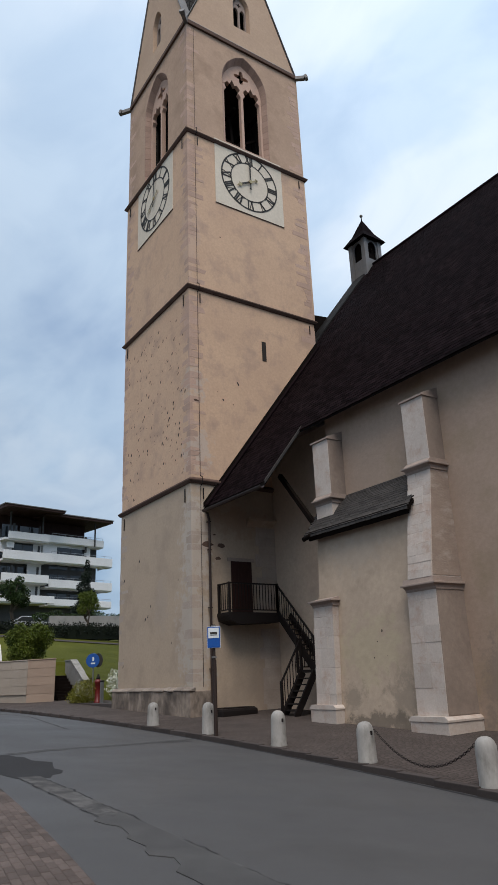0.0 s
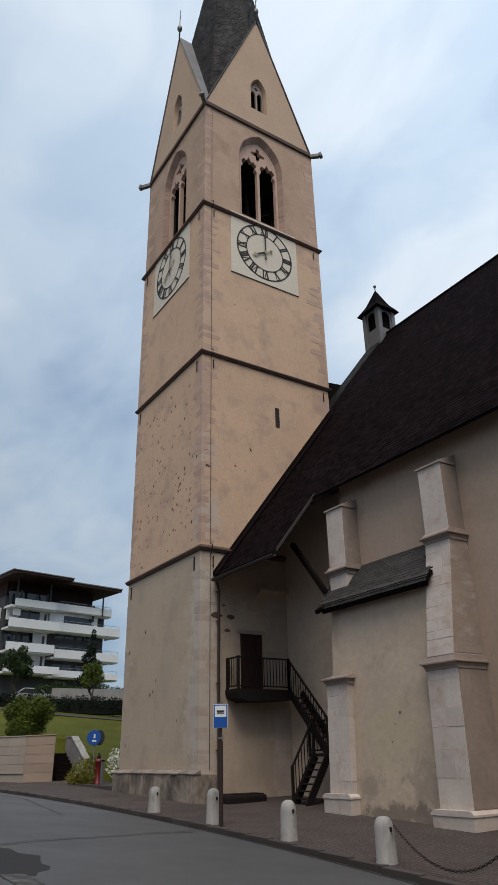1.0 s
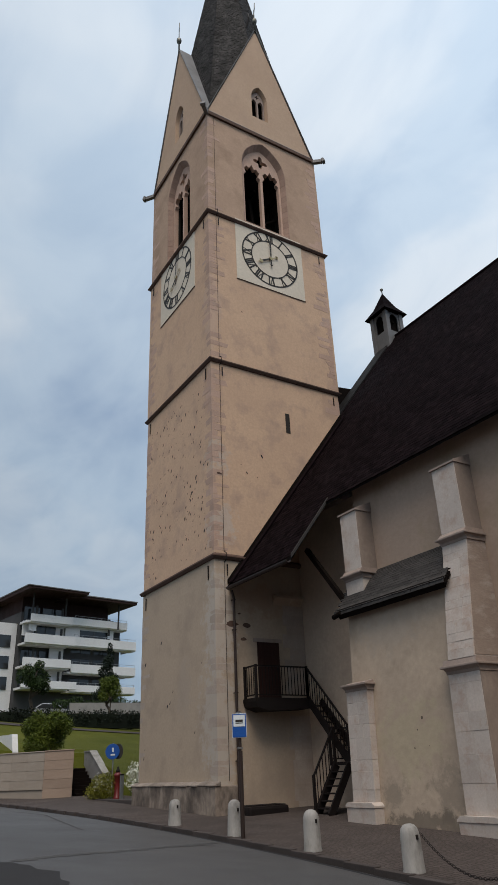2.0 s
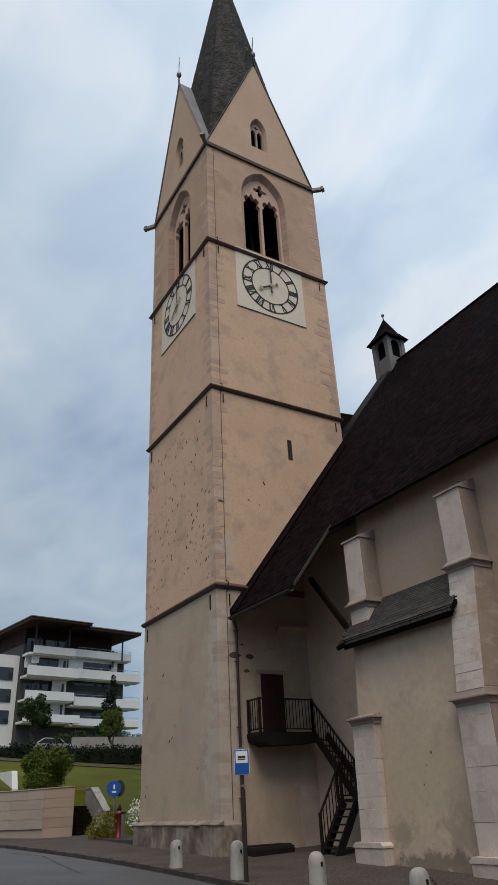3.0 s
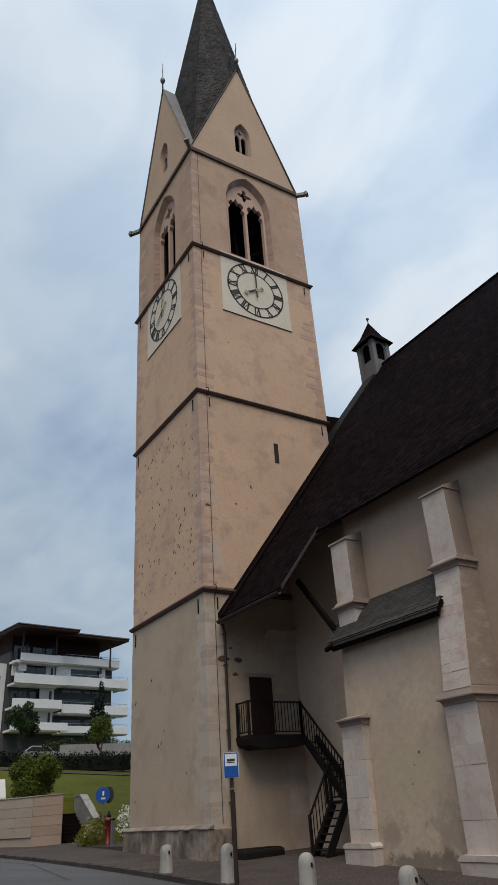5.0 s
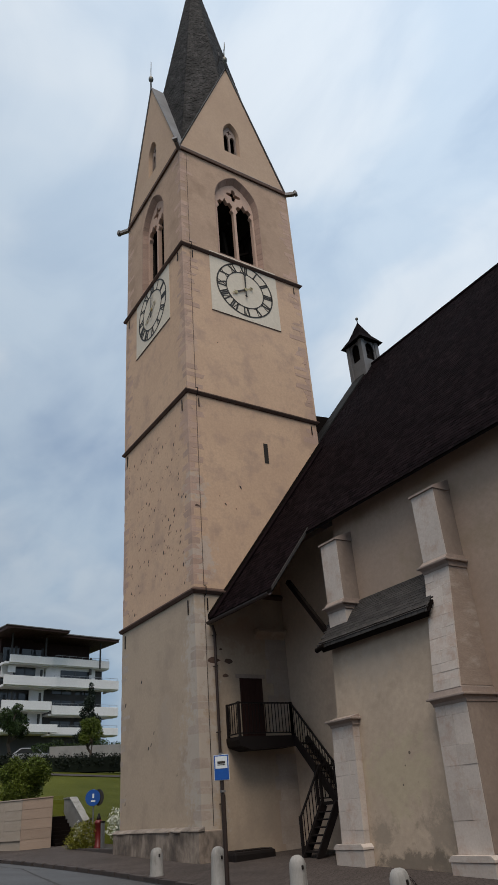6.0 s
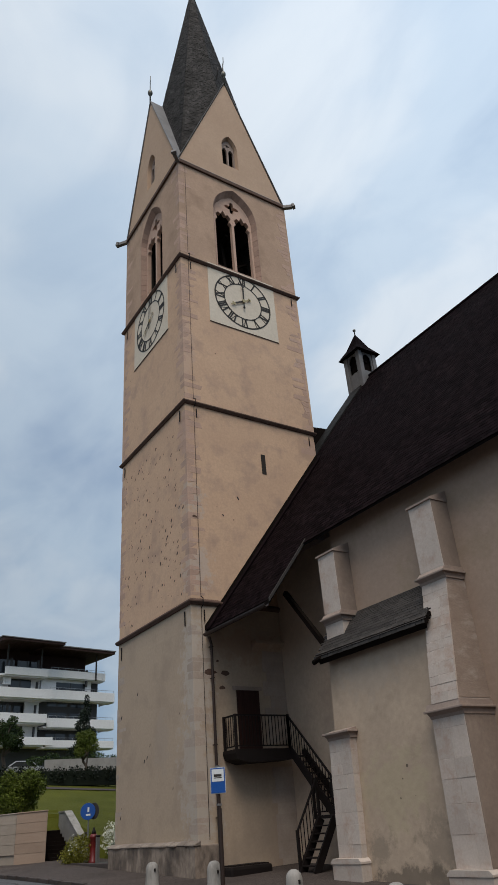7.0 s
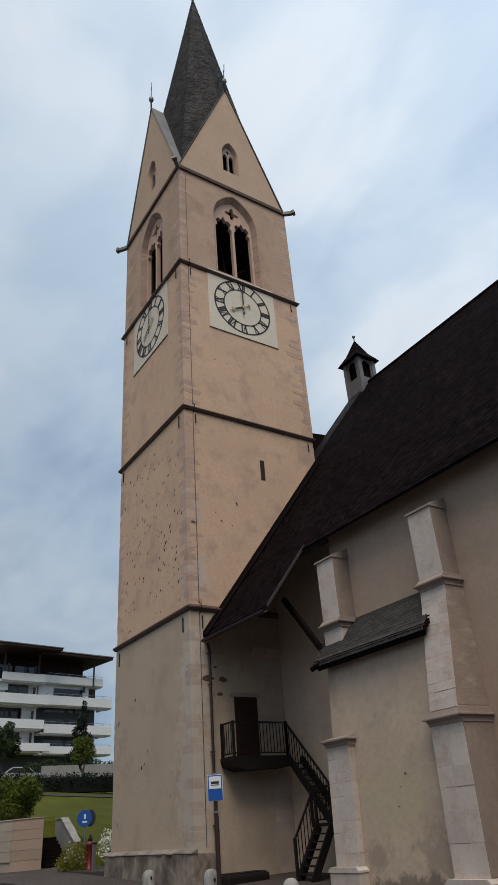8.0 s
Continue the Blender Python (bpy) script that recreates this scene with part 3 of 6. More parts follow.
# belfry stage with real openings towards the street
BEL = (arch(2.12, 4.90, ZA + 0.22, 31.0, 32.98), arch(2.26, 4.74, ZA + 0.3, 30.9, 32.68))
INSET = 0.05
for place, width in ((on_right(-INSET), TD), (on_left(-INSET), TW)):
    shift = (width - 7.0) / 2
    hole = tuple([(u + shift, v) for u, v in o] for o in BEL)
    tp("belfry_wall", plate([(INSET if place(1, 0, 0)[0] < -0.5 else 0.352, ZA - 0.1), (width + 0.06, ZA - 0.1), (width + 0.06, ZG), (INSET if place(1, 0, 0)[0] < -0.5 else 0.352, ZG)],
                            [hole], 0.30, place), M_UPPER, label="ochre plaster round a pointed opening")
    back = [(u + shift, v) for u, v in BEL[1]]
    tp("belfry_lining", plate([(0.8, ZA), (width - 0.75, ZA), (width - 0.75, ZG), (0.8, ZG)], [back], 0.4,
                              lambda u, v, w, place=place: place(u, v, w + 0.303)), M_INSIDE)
    # tracery: two lights and a quatrefoil under the point
    c = 3.5 + shift
    lights = []
    for s in (-1, 1):
        a, b = sorted((c + s * 0.075, c + s * 1.10))
        mid = (a + b) / 2
        light = [(a, ZA + 0.34), (b, ZA + 0.34), (b, 30.55), (b - 0.13, 30.70), (b - 0.03, 30.98), (b - 0.20, 31.20),
                 (mid + 0.15, 31.10), (mid, 31.42), (mid - 0.15, 31.10), (a + 0.20, 31.20), (a + 0.03, 30.98), (a + 0.13, 30.70), (a, 30.55)]
        lights.append(light)
    frame_plate = plate(arch(c - 1.235, c + 1.235, ZA + 0.25, 30.9, 32.68), lights + [foil(c, 31.86, 0.46, 4, 28, 0.0)], 0.22,
                        lambda u, v, w, place=place: place(u, v, w + 0.29))
    tp("tracery", frame_plate, M_QUOIN, label="carved stone tracery with mullion")
    # dressed stones lining the splayed reveal
    front, inner = ([p for p in hole[k][2:] + hole[k][:1]] for k in (0, 1))
    fine = []
    for (f0, f1), (b0, b1) in zip(zip(front, front[1:]), zip(inner, inner[1:])):
        n = max(1, round(math.hypot(f1[0] - f0[0], f1[1] - f0[1]) / 0.42))
        fine += [(Vector(f0).lerp(Vector(f1), i / n), Vector(b0).lerp(Vector(b1), i / n)) for i in range(n)]
    fine.append((Vector(front[-1]), Vector(inner[-1])))
    fine = [(Vector((hole[0][1][0], ZA + 0.24)), Vector((hole[1][1][0], ZA + 0.3)))] + [
        (Vector((hole[0][1][0], ZA + 0.24 + (31.0 - ZA - 0.24) * i / 11)), Vector((hole[1][1][0], ZA + 0.3 + (30.9 - ZA - 0.3) * i / 11))) for i in range(1, 11)] + fine
    centre = Vector((c, 30.4))
    for (f0, b0), (f1, b1) in zip(fine, fine[1:]):
        bm = bmesh.new()
        g = rnd.uniform(0.016, 0.03)
        f0, f1, b0, b1 = f0.lerp(f1, 0.02), f0.lerp(f1, 0.98), b0.lerp(b1, 0.02), b0.lerp(b1, 0.98)

        def toward(p):
            d = centre - p
            return p + (Vector((math.copysign(1, d.x), 0)) if p.y < 30.95 else d.normalized()) * g

        lo = [bm.verts.new(place(p.x, p.y, w)) for p, w in ((f0, -0.006), (f1, -0.006), (b1, 0.288), (b0, 0.288))]
        hi = [bm.verts.new(place(p.x, p.y, w)) for p, w in ((toward(f0), -0.006), (toward(f1), -0.006), (toward(b1), 0.288), (toward(b0), 0.288))]
        bm.faces.new(lo)
        bm.faces.new(hi[::-1])
        for i in range(4):
            bm.faces.new((lo[i], hi[i], hi[(i + 1) % 4], lo[(i + 1) % 4]))
        bmesh.ops.recalc_face_normals(bm, faces=bm.faces[:])
        tp("reveal_stone", bm, M_REVEAL)
    tp("window_sill", plate([(c - 1.3, ZA + 0.10), (c + 1.3, ZA + 0.10), (c + 1.3, ZA + 0.26), (c - 1.3, ZA + 0.26)], [], 0.7,
                            lambda u, v, w, place=place: place(u, v, w - 0.02)), M_QUOIN)
tp("belfry_wall", box((-TW + 0.05, TD - 0.7, ZA - 0.1), (-0.06, TD - 0.05, ZG)), M_UPPER)
tp("belfry_wall", box((-TW + 0.05, 0.78, ZA - 0.1), (-TW + 0.7, TD - 0.72, ZG)), M_UPPER)
tp("belfry_floor", box((-TW + 0.6, 0.6, ZA - 0.05), (-0.6, TD - 0.6, ZA + 0.04)), M_INSIDE)
tp("belfry_ceiling", box((-TW + 0.6, 0.6, ZG - 0.3), (-0.6, TD - 0.6, ZG - 0.05)), M_INSIDE)
# dark screens added inside so the belfry openings look unlit
tp("belfry_screen", box((-TW + 0.75, TD - 1.6, ZA + 0.04), (-0.75, TD - 1.5, ZG - 0.3)), M_INSIDE)
tp("belfry_screen", box((-TW + 1.5, 0.75, ZA + 0.04), (-TW + 1.6, TD - 1.65, ZG - 0.3)), M_INSIDE)
bm = bmesh.new()
for y in (1.9, 3.6, 5.0):
    bar(bm, (-1.3, y, ZA), (-1.9, y, 30.8), 0.16, 0.16)
    bar(bm, (-4.6, y, 30.6), (-1.2, y, 30.6), 0.16, 0.16)
bar(bm, (-1.45, 1.4, 28.6), (-1.45, 5.3, 28.2), 0.14, 0.14)
bar(bm, (-1.4, 1.9, 27.0), (-1.4, 5.0, 29.2), 0.12, 0.12)
tp("bell_frame", bm, M_UNDER, label="dark timber bell frame")
tp("bell", lathe([(0.75, 0.0), (0.66, 0.12), (0.52, 0.5), (0.42, 0.9), (0.34, 1.05), (0.10, 1.12)], 24, (-2.3, 4.2, 27.6)), M_COPPER, label="dark bronze bell")

# gables with small traceried windows
GWIN = (arch(2.98, 4.04, 34.98, 36.6, 37.62, 6), arch(3.08, 3.94, 35.06, 36.55, 37.45, 6))
for place, width in ((on_right(-INSET), TD), (on_left(-INSET), TW)):
    c = width / 2
    hole = tuple([(u + c - 3.5, v) for u, v in o] for o in GWIN)
    tp("gable_wall", plate([(INSET, ZG), (width - INSET, ZG), (c, ZTOP - 0.12)], [hole], 0.45, place), M_GABLE, label="steep plastered gable")
    lights = []
    for s in (-1, 1):
        a, b = sorted((c + s * 0.05, c + s * 0.38))
        lights.append(arch(a, b, 35.12, 36.4, 36.74, 3))
    tp("gable_tracery", plate([(u + c - 3.5, v) for u, v in arch(3.07, 3.95, 35.04, 36.55, 37.46, 6)], lights + [foil(c, 36.98, 0.17, 4, 16)], 0.12,
                              lambda u, v, w, place=place: place(u, v, w + 0.22)), M_MOULD, label="small stone tracery")
    # dark sheet behind the tracery, standing for the unlit space
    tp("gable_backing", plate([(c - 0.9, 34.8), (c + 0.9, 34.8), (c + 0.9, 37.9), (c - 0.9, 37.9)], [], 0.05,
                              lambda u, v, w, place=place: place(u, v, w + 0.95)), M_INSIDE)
    # moulded course at the foot of the gable
    tp("gable_course", plate([(-0.05, ZG - 0.16), (width + 0.05, ZG - 0.16), (width + 0.05, ZG + 0.06), (-0.05, ZG + 0.06)], [], 0.2,
                             lambda u, v, w, place=place: place(u, v, w - 0.11)), M_CORNICE, label="dark weathered course below the gable")

# crossing gable roofs, laid as slabs with a small overhang
for d in range(4):
    half = (TD if d % 2 == 0 else TW) / 2
    reach = (TW if d % 2 == 0 else TD) / 2
    for s in (-1, 1):
        bm = bmesh.new()
        n = Vector((0, s * (ZTOP - ZG), half)).normalized()
        out = reach + 0.02
        base = [Vector((out, s * (half + 0.01), ZG)), Vector((out, 0, ZTOP - 0.03)), Vector((0, 0, ZTOP - 0.03)), Vector((0, s * (half + 0.01), ZG))]
        lo = [bm.verts.new(p) for p in base]
        hi = [bm.verts.new(p + n * 0.028) for p in base]
        bm.faces.new(lo)
        bm.faces.new(hi[::-1])
        for i in range(4):
            bm.faces.new((lo[i], hi[i], hi[(i + 1) % 4], lo[(i + 1) % 4]))
        bmesh.ops.recalc_face_normals(bm, faces=bm.faces[:])
        bm.transform(Matrix.Translation((CX, CY, 0)) @ pose(0, 0, 0, 0, 0, 90 * d))
        tp("gable_roof", bm, M_SLATE, label="grey sheet metal gable roof")

# octagonal spire clad in rows of shingles, its arrises on the gable ridges and in the valleys
RIDGE_R, VALLEY_IN = 2.62, 0.45
TIP = Vector((CX, CY, ZAPEX))
low = []
for i in range(8):
    a = math.radians(45 * i)
    if i % 2 == 0:
        low.append(Vector((CX + RIDGE_R * math.cos(a), CY + RIDGE_R * math.sin(a), ZTOP + 0.05)))
    else:
        sx, sy = (1 if math.cos(a) > 0 else -1), (1 if math.sin(a) > 0 else -1)
        low.append(Vector((CX + sx * (TW / 2 - VALLEY_IN), CY + sy * (TD / 2 - VALLEY_IN), ZG + 2.7 * VALLEY_IN)))
rnd = random.Random(4)
bm = bmesh.new()
tip = bm.verts.new(TIP)
core = [bm.verts.new(p) for p in low]
for i in range(8):
    bm.faces.new((core[i - 1], core[i], tip))
spire = tp("spire", bm, M_UNDER, label="slender octagonal spire")
verts, faces = [], []
base = Vector((CX, CY, 0.3))


def between(p, q, z):
    f = min(max((z - p.z) / (q.z - p.z), 0), 1)
    return p.lerp(q, f)


def spire_row(c, v, z):
    """Both ends of a row of shingles at height z, on the face under the tip between a ridge point c and a valley point v."""
    return between(v, TIP, z), (between(c, TIP, z) if z > c.z else between(v, c, z))


for i in range(8):
    j = (i + 1) % 8
    c, v = (low[i], low[j]) if i % 2 == 0 else (low[j], low[i])
    n = (c - TIP).cross(v - TIP).normalized()
    if n.dot((c + v) / 2 - Vector((CX, CY, c.z))) < 0:
        n = -n
    z = v.z + 0.12
    while z < ZAPEX - 0.5:
        a, b = spire_row(c, v, z)
        c0, c1 = spire_row(c, v, z + 0.34)
        count = max(1, int((b - a).length / 0.11))
        up = (c0 + c1) / 2 - (a + b) / 2
        for k in range(count):
            f0, f1 = (k + 0.03) / count, (k + 0.97) / count
            lift, drop = rnd.uniform(0.008, 0.034), rnd.uniform(-0.10, 0.10)
            p = [a.lerp(b, f0), a.lerp(b, f1), c0.lerp(c1, f1), c0.lerp(c1, f0)]
            p = [p[0] + n * lift + up * drop, p[1] + n * lift * 0.8 + up * drop * 0.6, p[2] + n * 0.012, p[3] + n * 0.012]
            q = [p[0] - n * 0.03, p[1] - n * 0.03]
            m0 = len(verts)
            verts += [tuple(w - base) for w in p + q]
            faces += [(m0, m0 + 1, m0 + 2, m0 + 3), (m0 + 4, m0 + 5, m0 + 1, m0), (m0 + 4, m0, m0 + 3), (m0 + 5, m0 + 2, m0 + 1)]
        z += 0.175
shingles = raw("shingle_cladding", verts, faces, M_SPIRE, spire, "dark uneven wooden shingles")
tagged(shingles, kind="stuff")
tp("spire_tip", lathe([(0.09, -0.9), (0.11, -0.2), (0.05, 0.1), (0.03, 0.8)], 10, (CX, CY, ZAPEX)), M_COPPER, spire)
bm = bmesh.new()
rod(bm, (-1.35, 3.7, 44.3), (-0.95, 3.75, 45.4), 0.05)
rod(bm, (-0.95, 3.75, 45.4), (-1.1, 3.8, 46.0), 0.05)
tp("roof_hook", bm, M_IRON, spire)

# finials with a ball and a small cock on the gable points
for x, y in ((0.0, CY), (CX, 0.0)):
    f = lathe([(0.05, -0.2), (0.05, 0.55), (0.09, 0.58), (0.14, 0.68), (0.16, 0.80), (0.14, 0.92), (0.09, 1.02), (0.03, 1.06), (0.025, 1.9)], 14, (x, y, ZTOP))
    ball = tp("finial", f, M_COPPER, label="gilt ball finial on an iron rod")
    bm = bmesh.new()
    bar(bm, (x - 0.22, y + 0.1, ZTOP + 1.62), (x + 0.25, y - 0.1, ZTOP + 1.78), 0.04, 0.16)
    bar(bm, (x + 0.2, y - 0.08, ZTOP + 1.7), (x + 0.27, y - 0.11, ZTOP + 2.1), 0.04, 0.1)
    tp("weather_vane", bm, M_COPPER, ball)

# water spouts at three corners
for x, y, dx, dy in ((0, TD, 1, 1), (-TW, 0, -1, -1), (0, 0, 1, -1)):
    bm = bmesh.new()
    p, q = Vector((x - dx * 0.1, y - dy * 0.1, ZG - 0.06)), Vector((x + dx * 0.36, y + dy * 0.36, ZG - 0.16))
    bar(bm, p, q, 0.2, 0.2)
    bar(bm, q, q + Vector((dx * 0.10, dy * 0.10, 0.05)), 0.27, 0.25)
    tp("water_spout", bm, M_SLATE, label="dark carved water spout")


# clock dials
def stroke(bm, m, a, b, w):
    (ax, ay), (bx, by) = a, b
    d = math.hypot(bx - ax, by - ay)
    t = Matrix.Translation(((ax + bx) / 2, (ay + by) / 2, 0)) @ Matrix.Rotation(math.atan2(by - ay, bx - ax), 4, "Z")
    add_box(bm, (-d / 2, -w / 2, 0.0), (d / 2, w / 2, 0.012), m @ t)


def numeral(text, m, h=0.46):
    """Roman numerals from strokes with serifs."""
    bm = bmesh.new()
    widths = {"I": 0.10, "V": 0.26, "X": 0.26}
    total = sum(widths[c] for c in text)
    u = -total / 2
    for c in text:
        w = widths[c]
        if c == "I":
            stroke(bm, m, (u + w / 2, -h / 2), (u + w / 2, h / 2), 0.078)
        elif c == "V":
            stroke(bm, m, (u + 0.03, h / 2), (u + w / 2, -h / 2), 0.088)
            stroke(bm, m, (u + w - 0.03, h / 2), (u + w / 2, -h / 2), 0.036)
        else:
            stroke(bm, m, (u + 0.03, h / 2), (u + w - 0.03, -h / 2), 0.088)
            stroke(bm, m, (u + w - 0.03, h / 2), (u + 0.03, -h / 2), 0.036)
        u += w
    for v in (-h / 2, h / 2):
        stroke(bm, m, (-total / 2, v), (total / 2, v), 0.035)
    return bm


def annulus(r0, r1, m, h=0.012, steps=56):
    bm = bmesh.new()
    rings = [[bm.verts.new(m @ Vector((r * math.cos(2 * math.pi * i / steps), r * math.sin(2 * math.pi * i / steps), z)))
              for i in range(steps)] for r, z in ((r0, 0), (r0, h), (r1, h), (r1, 0))]
    for p, q in zip(rings, rings[1:]):
        for i in range(steps):
            bm.faces.new((p[i], p[(i + 1) % steps], q[(i + 1) % steps], q[i]))
    return bm


def clock(m, hour, minute):
    """m: the dial's pose, its z outwards, its y up."""
    panel = tp("clock_face", box((-1.99, -2.0, 0.0), (2.0, 1.78, 0.03), 0.006, m), M_DIAL, label="pale painted clock panel")
    bm = bmesh.new()
    add_box(bm, (-2.0, -2.025, 0.0), (2.01, -2.0, 0.045), m)
    tp("panel_ledge", bm, M_CORNICE, panel)
    t = m @ Matrix.Translation((0, -0.1, 0.031))
    for r0, r1 in ((1.59, 1.665), (1.07, 1.125)):
        tp("dial_ring", annulus(r0, r1, t), M_BLACK, panel)
    for i, text in enumerate(("XII", "I", "II", "III", "IV", "V", "VI", "VII", "VIII", "IX", "X", "XI")):
        a = -math.radians(30 * i)
        tp("numeral", numeral(text, t @ Matrix.Rotation(a, 4, "Z") @ Matrix.Translation((0, 1.36, 0))), M_BLACK, panel)
    for angle, reach, w, z in ((hour, 0.92, 0.10, 0.05), (minute, 1.28, 0.07, 0.08)):
        h = t @ Matrix.Rotation(-math.radians(angle), 4, "Z") @ Matrix.Translation((0, 0, z))
        bm = bmesh.new()
        stroke(bm, h, (0, -0.1), (0, reach * 0.62), w)
        hand = tp("clock_hand", bm, M_BLACK, panel, "black hand with gilt ends")
        bm = bmesh.new()
        pts = [(0, reach * 0.6), (w * 1.3, reach * 0.75), (w * 0.5, reach * 0.8), (0, reach), (-w * 0.5, reach * 0.8), (-w * 1.3, reach * 0.75)]
        lo = [bm.verts.new(h @ Vector((u, v, 0.002))) for u, v in pts]
        hi = [bm.verts.new(h @ Vector((u, v, 0.02))) for u, v in pts]
        bm.faces.new(lo[::-1])
        bm.faces.new(hi)
        for i in range(6):
            bm.faces.new((lo[i], lo[(i + 1) % 6], hi[(i + 1) % 6], hi[i]))
        stroke(bm, h, (0, -0.12), (0, -0.5), w * 0.7)
        stroke(bm, h, (-w, -0.42), (w, -0.42), w * 0.8)
        tp("hand_tip", bm, M_GOLD if reach < 1 else M_BLACK, hand)
    tp("dial_boss", annulus(0.0, 0.10, t @ Matrix.Translation((0, 0, 0.05)), 0.06, 16), M_GOLD, panel)


clock(Matrix(((0, 0, 1, -0.035), (1, 0, 0, 3.52), (0, 1, 0, 24.98), (0, 0, 0, 1))), 240, 0)
clock(Matrix(((1, 0, 0, -3.5), (0, 0, -1, 0.035), (0, 1, 0, 24.98), (0, 0, 0, 1))), 236, 3)

# slit window (a dark face painted for its shaded opening), iron wall anchors, lightning wire
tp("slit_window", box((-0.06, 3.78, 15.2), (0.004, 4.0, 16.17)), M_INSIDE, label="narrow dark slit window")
bm = bmesh.new()
for z0, z1 in ((1.36, ZC - 0.3), (ZC + 0.15, ZB - 0.3), (ZB + 0.15, ZA - 0.3), (ZA + 0.15, ZG - 0.3)):
    rod(bm, (0.035, 0.42, z0), (0.035, 0.42, z1), 0.009, 6)
for z in (ZC, ZB, ZA):
    rod(bm, (0.035, 0.42, z - 0.3), (0.20, 0.42, z - 0.2), 0.018, 6)
    rod(bm, (0.20, 0.42, z - 0.2), (0.20, 0.42, z + 0.05), 0.018, 6)
    rod(bm, (0.20, 0.42, z + 0.05), (0.035, 0.42, z + 0.15), 0.018, 6)
tp("lightning_wire", bm, M_IRON, label="thin lightning conductor wire")
for z in (ZC, ZB, ZA):
    for y in (0.55, TD - 0.35):
        if z > ZC + 1 or y < 1:
            bm = bmesh.new()
            bar(bm, (0.03, y, z - 0.8), (0.03, y, z - 0.35), 0.035, 0.035)
            tp("wall_anchor", bm, M_IRON)
    for x in (-0.45, -TW + 0.4):
        bm = bmesh.new()
        bar(bm, (x, -0.03, z - 0.9), (x, -0.03, z - 0.35), 0.035, 0.035)
        tp("wall_anchor", bm, M_IRON)

rnd = random.Random(5)


def chips(count, place, u0, u1, v0, v1, size):
    """Small dark holes where the plaster has come away, as shallow raised-rim flakes."""
    verts, faces = [], []
    for _ in range(count):
        u, v = rnd.uniform(u0, u1), rnd.uniform(v0, v1)
        r = size * rnd.uniform(0.4, 1.4) ** 2
        n = len(verts)
        for i in range(7):
            a = 2 * math.pi * i / 7
            rr = r * rnd.uniform(0.6, 1.2)
            verts.append(tuple(Vector(place(u + 0.75 * rr * math.cos(a) - 0.5 * rr * math.sin(a), v + 1.25 * rr * math.sin(a), -0.004)) - Vector((CX, CY, 0.3))))
        faces.append(tuple(range(n, n + 7)))
    return raw("plaster_chips", verts, faces, M_PATCH, tower, "dark pits in the plaster")


tagged(chips(290, on_left(-0.015), 0.4, TW - 0.3, ZC + 0.3, ZB - 0.8, 0.038), kind="stuff")
tagged(chips(7, on_right(-0.015), 1.0, TD - 1.5, ZC + 2.5, ZB - 3.0, 0.04), kind="stuff")
tagged(chips(10, on_left(0.0), 0.2, TW - 0.3, 2.0, ZC - 0.6, 0.04), kind="stuff")
for y, z, w in ((0.72, 6.6, 0.26), (1.32, 6.58, 0.2), (1.17, 6.07, 0.15), (1.03, 7.0, 0.08), (0.3, 12.6, 0.14)):
    bm = bmesh.new()
    ringv = [bm.verts.new((0.006 if z < ZC else -0.009, y + w * math.cos(a) * rnd.uniform(0.7, 1.1), z + 0.5 * w * math.sin(a) * rnd.uniform(0.6, 1.1))) for a in (2 * math.pi * i / 9 for i in range(9))]
    bm.faces.new(ringv)
    tp("missing_plaster", bm, M_CORNICE, label="dark gap in the plaster")

# ---- the nave and its great roof ----
EY, EZ, RY, RZ = 2.22, 10.2, 12.1, 23.28      # eave and ridge
SL = (RZ - EZ) / (RY - EY)
NX = 42.0                                     # how far the nave runs on
VX = -1.5                                     # its gable end behind the tower
NY = 2.85                                     # street face of its wall
nave = thing("church_nave", "long plastered church nave with a steep dark tiled roof", "church", (8, 8, 0))
NINV = nave.matrix_basis.inverted()


def np_(name, bm, mat, parent=None, label=""):
    bm.transform(NINV)
    return part(name, bm, mat, parent or nave, label)


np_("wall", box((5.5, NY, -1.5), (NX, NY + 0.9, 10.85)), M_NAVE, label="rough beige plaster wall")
np_("wall", box((0.0, 3.95, -0.6), (5.5, 4.8, 10.9)), M_RECESS, label="recessed plaster wall beside the tower")
np_("wall", box((NX - 0.9, NY + 0.9, -1.5), (NX, 21.3, 10.75)), M_NAVE)
np_("wall", box((VX + 0.3, 20.4, -1.5), (NX - 0.9, 21.3, 10.75)), M_NAVE)
np_("wall", box((VX + 0.3, TD + 0.05, -1.0), (VX + 1.1, 20.4, 11.0)), M_NAVE)
gb = plate([(TD + 0.05, 11.0), (20.4, 11.0), (RY, RZ - 0.6), (TD + 0.05, EZ + SL * (TD - EY) - 0.5)], [], 0.5, lambda u, v, w: (VX + 0.3 + w, u, v))
np_("wall", gb, M_NAVE)


def roof_z(y):
    return EZ + SL * (y - EY)


def roof_slab(x0, x1, y0, y1, down=0.09):
    """A slab of the street slope between two heights of the slope."""
    prof = [(y0, roof_z(y0)), (y1, roof_z(y1)), (y1, roof_z(y1) - down * 1.3), (y0 + 0.02, roof_z(y0) - down)]
    return prism(prof, "x", x0, x1)


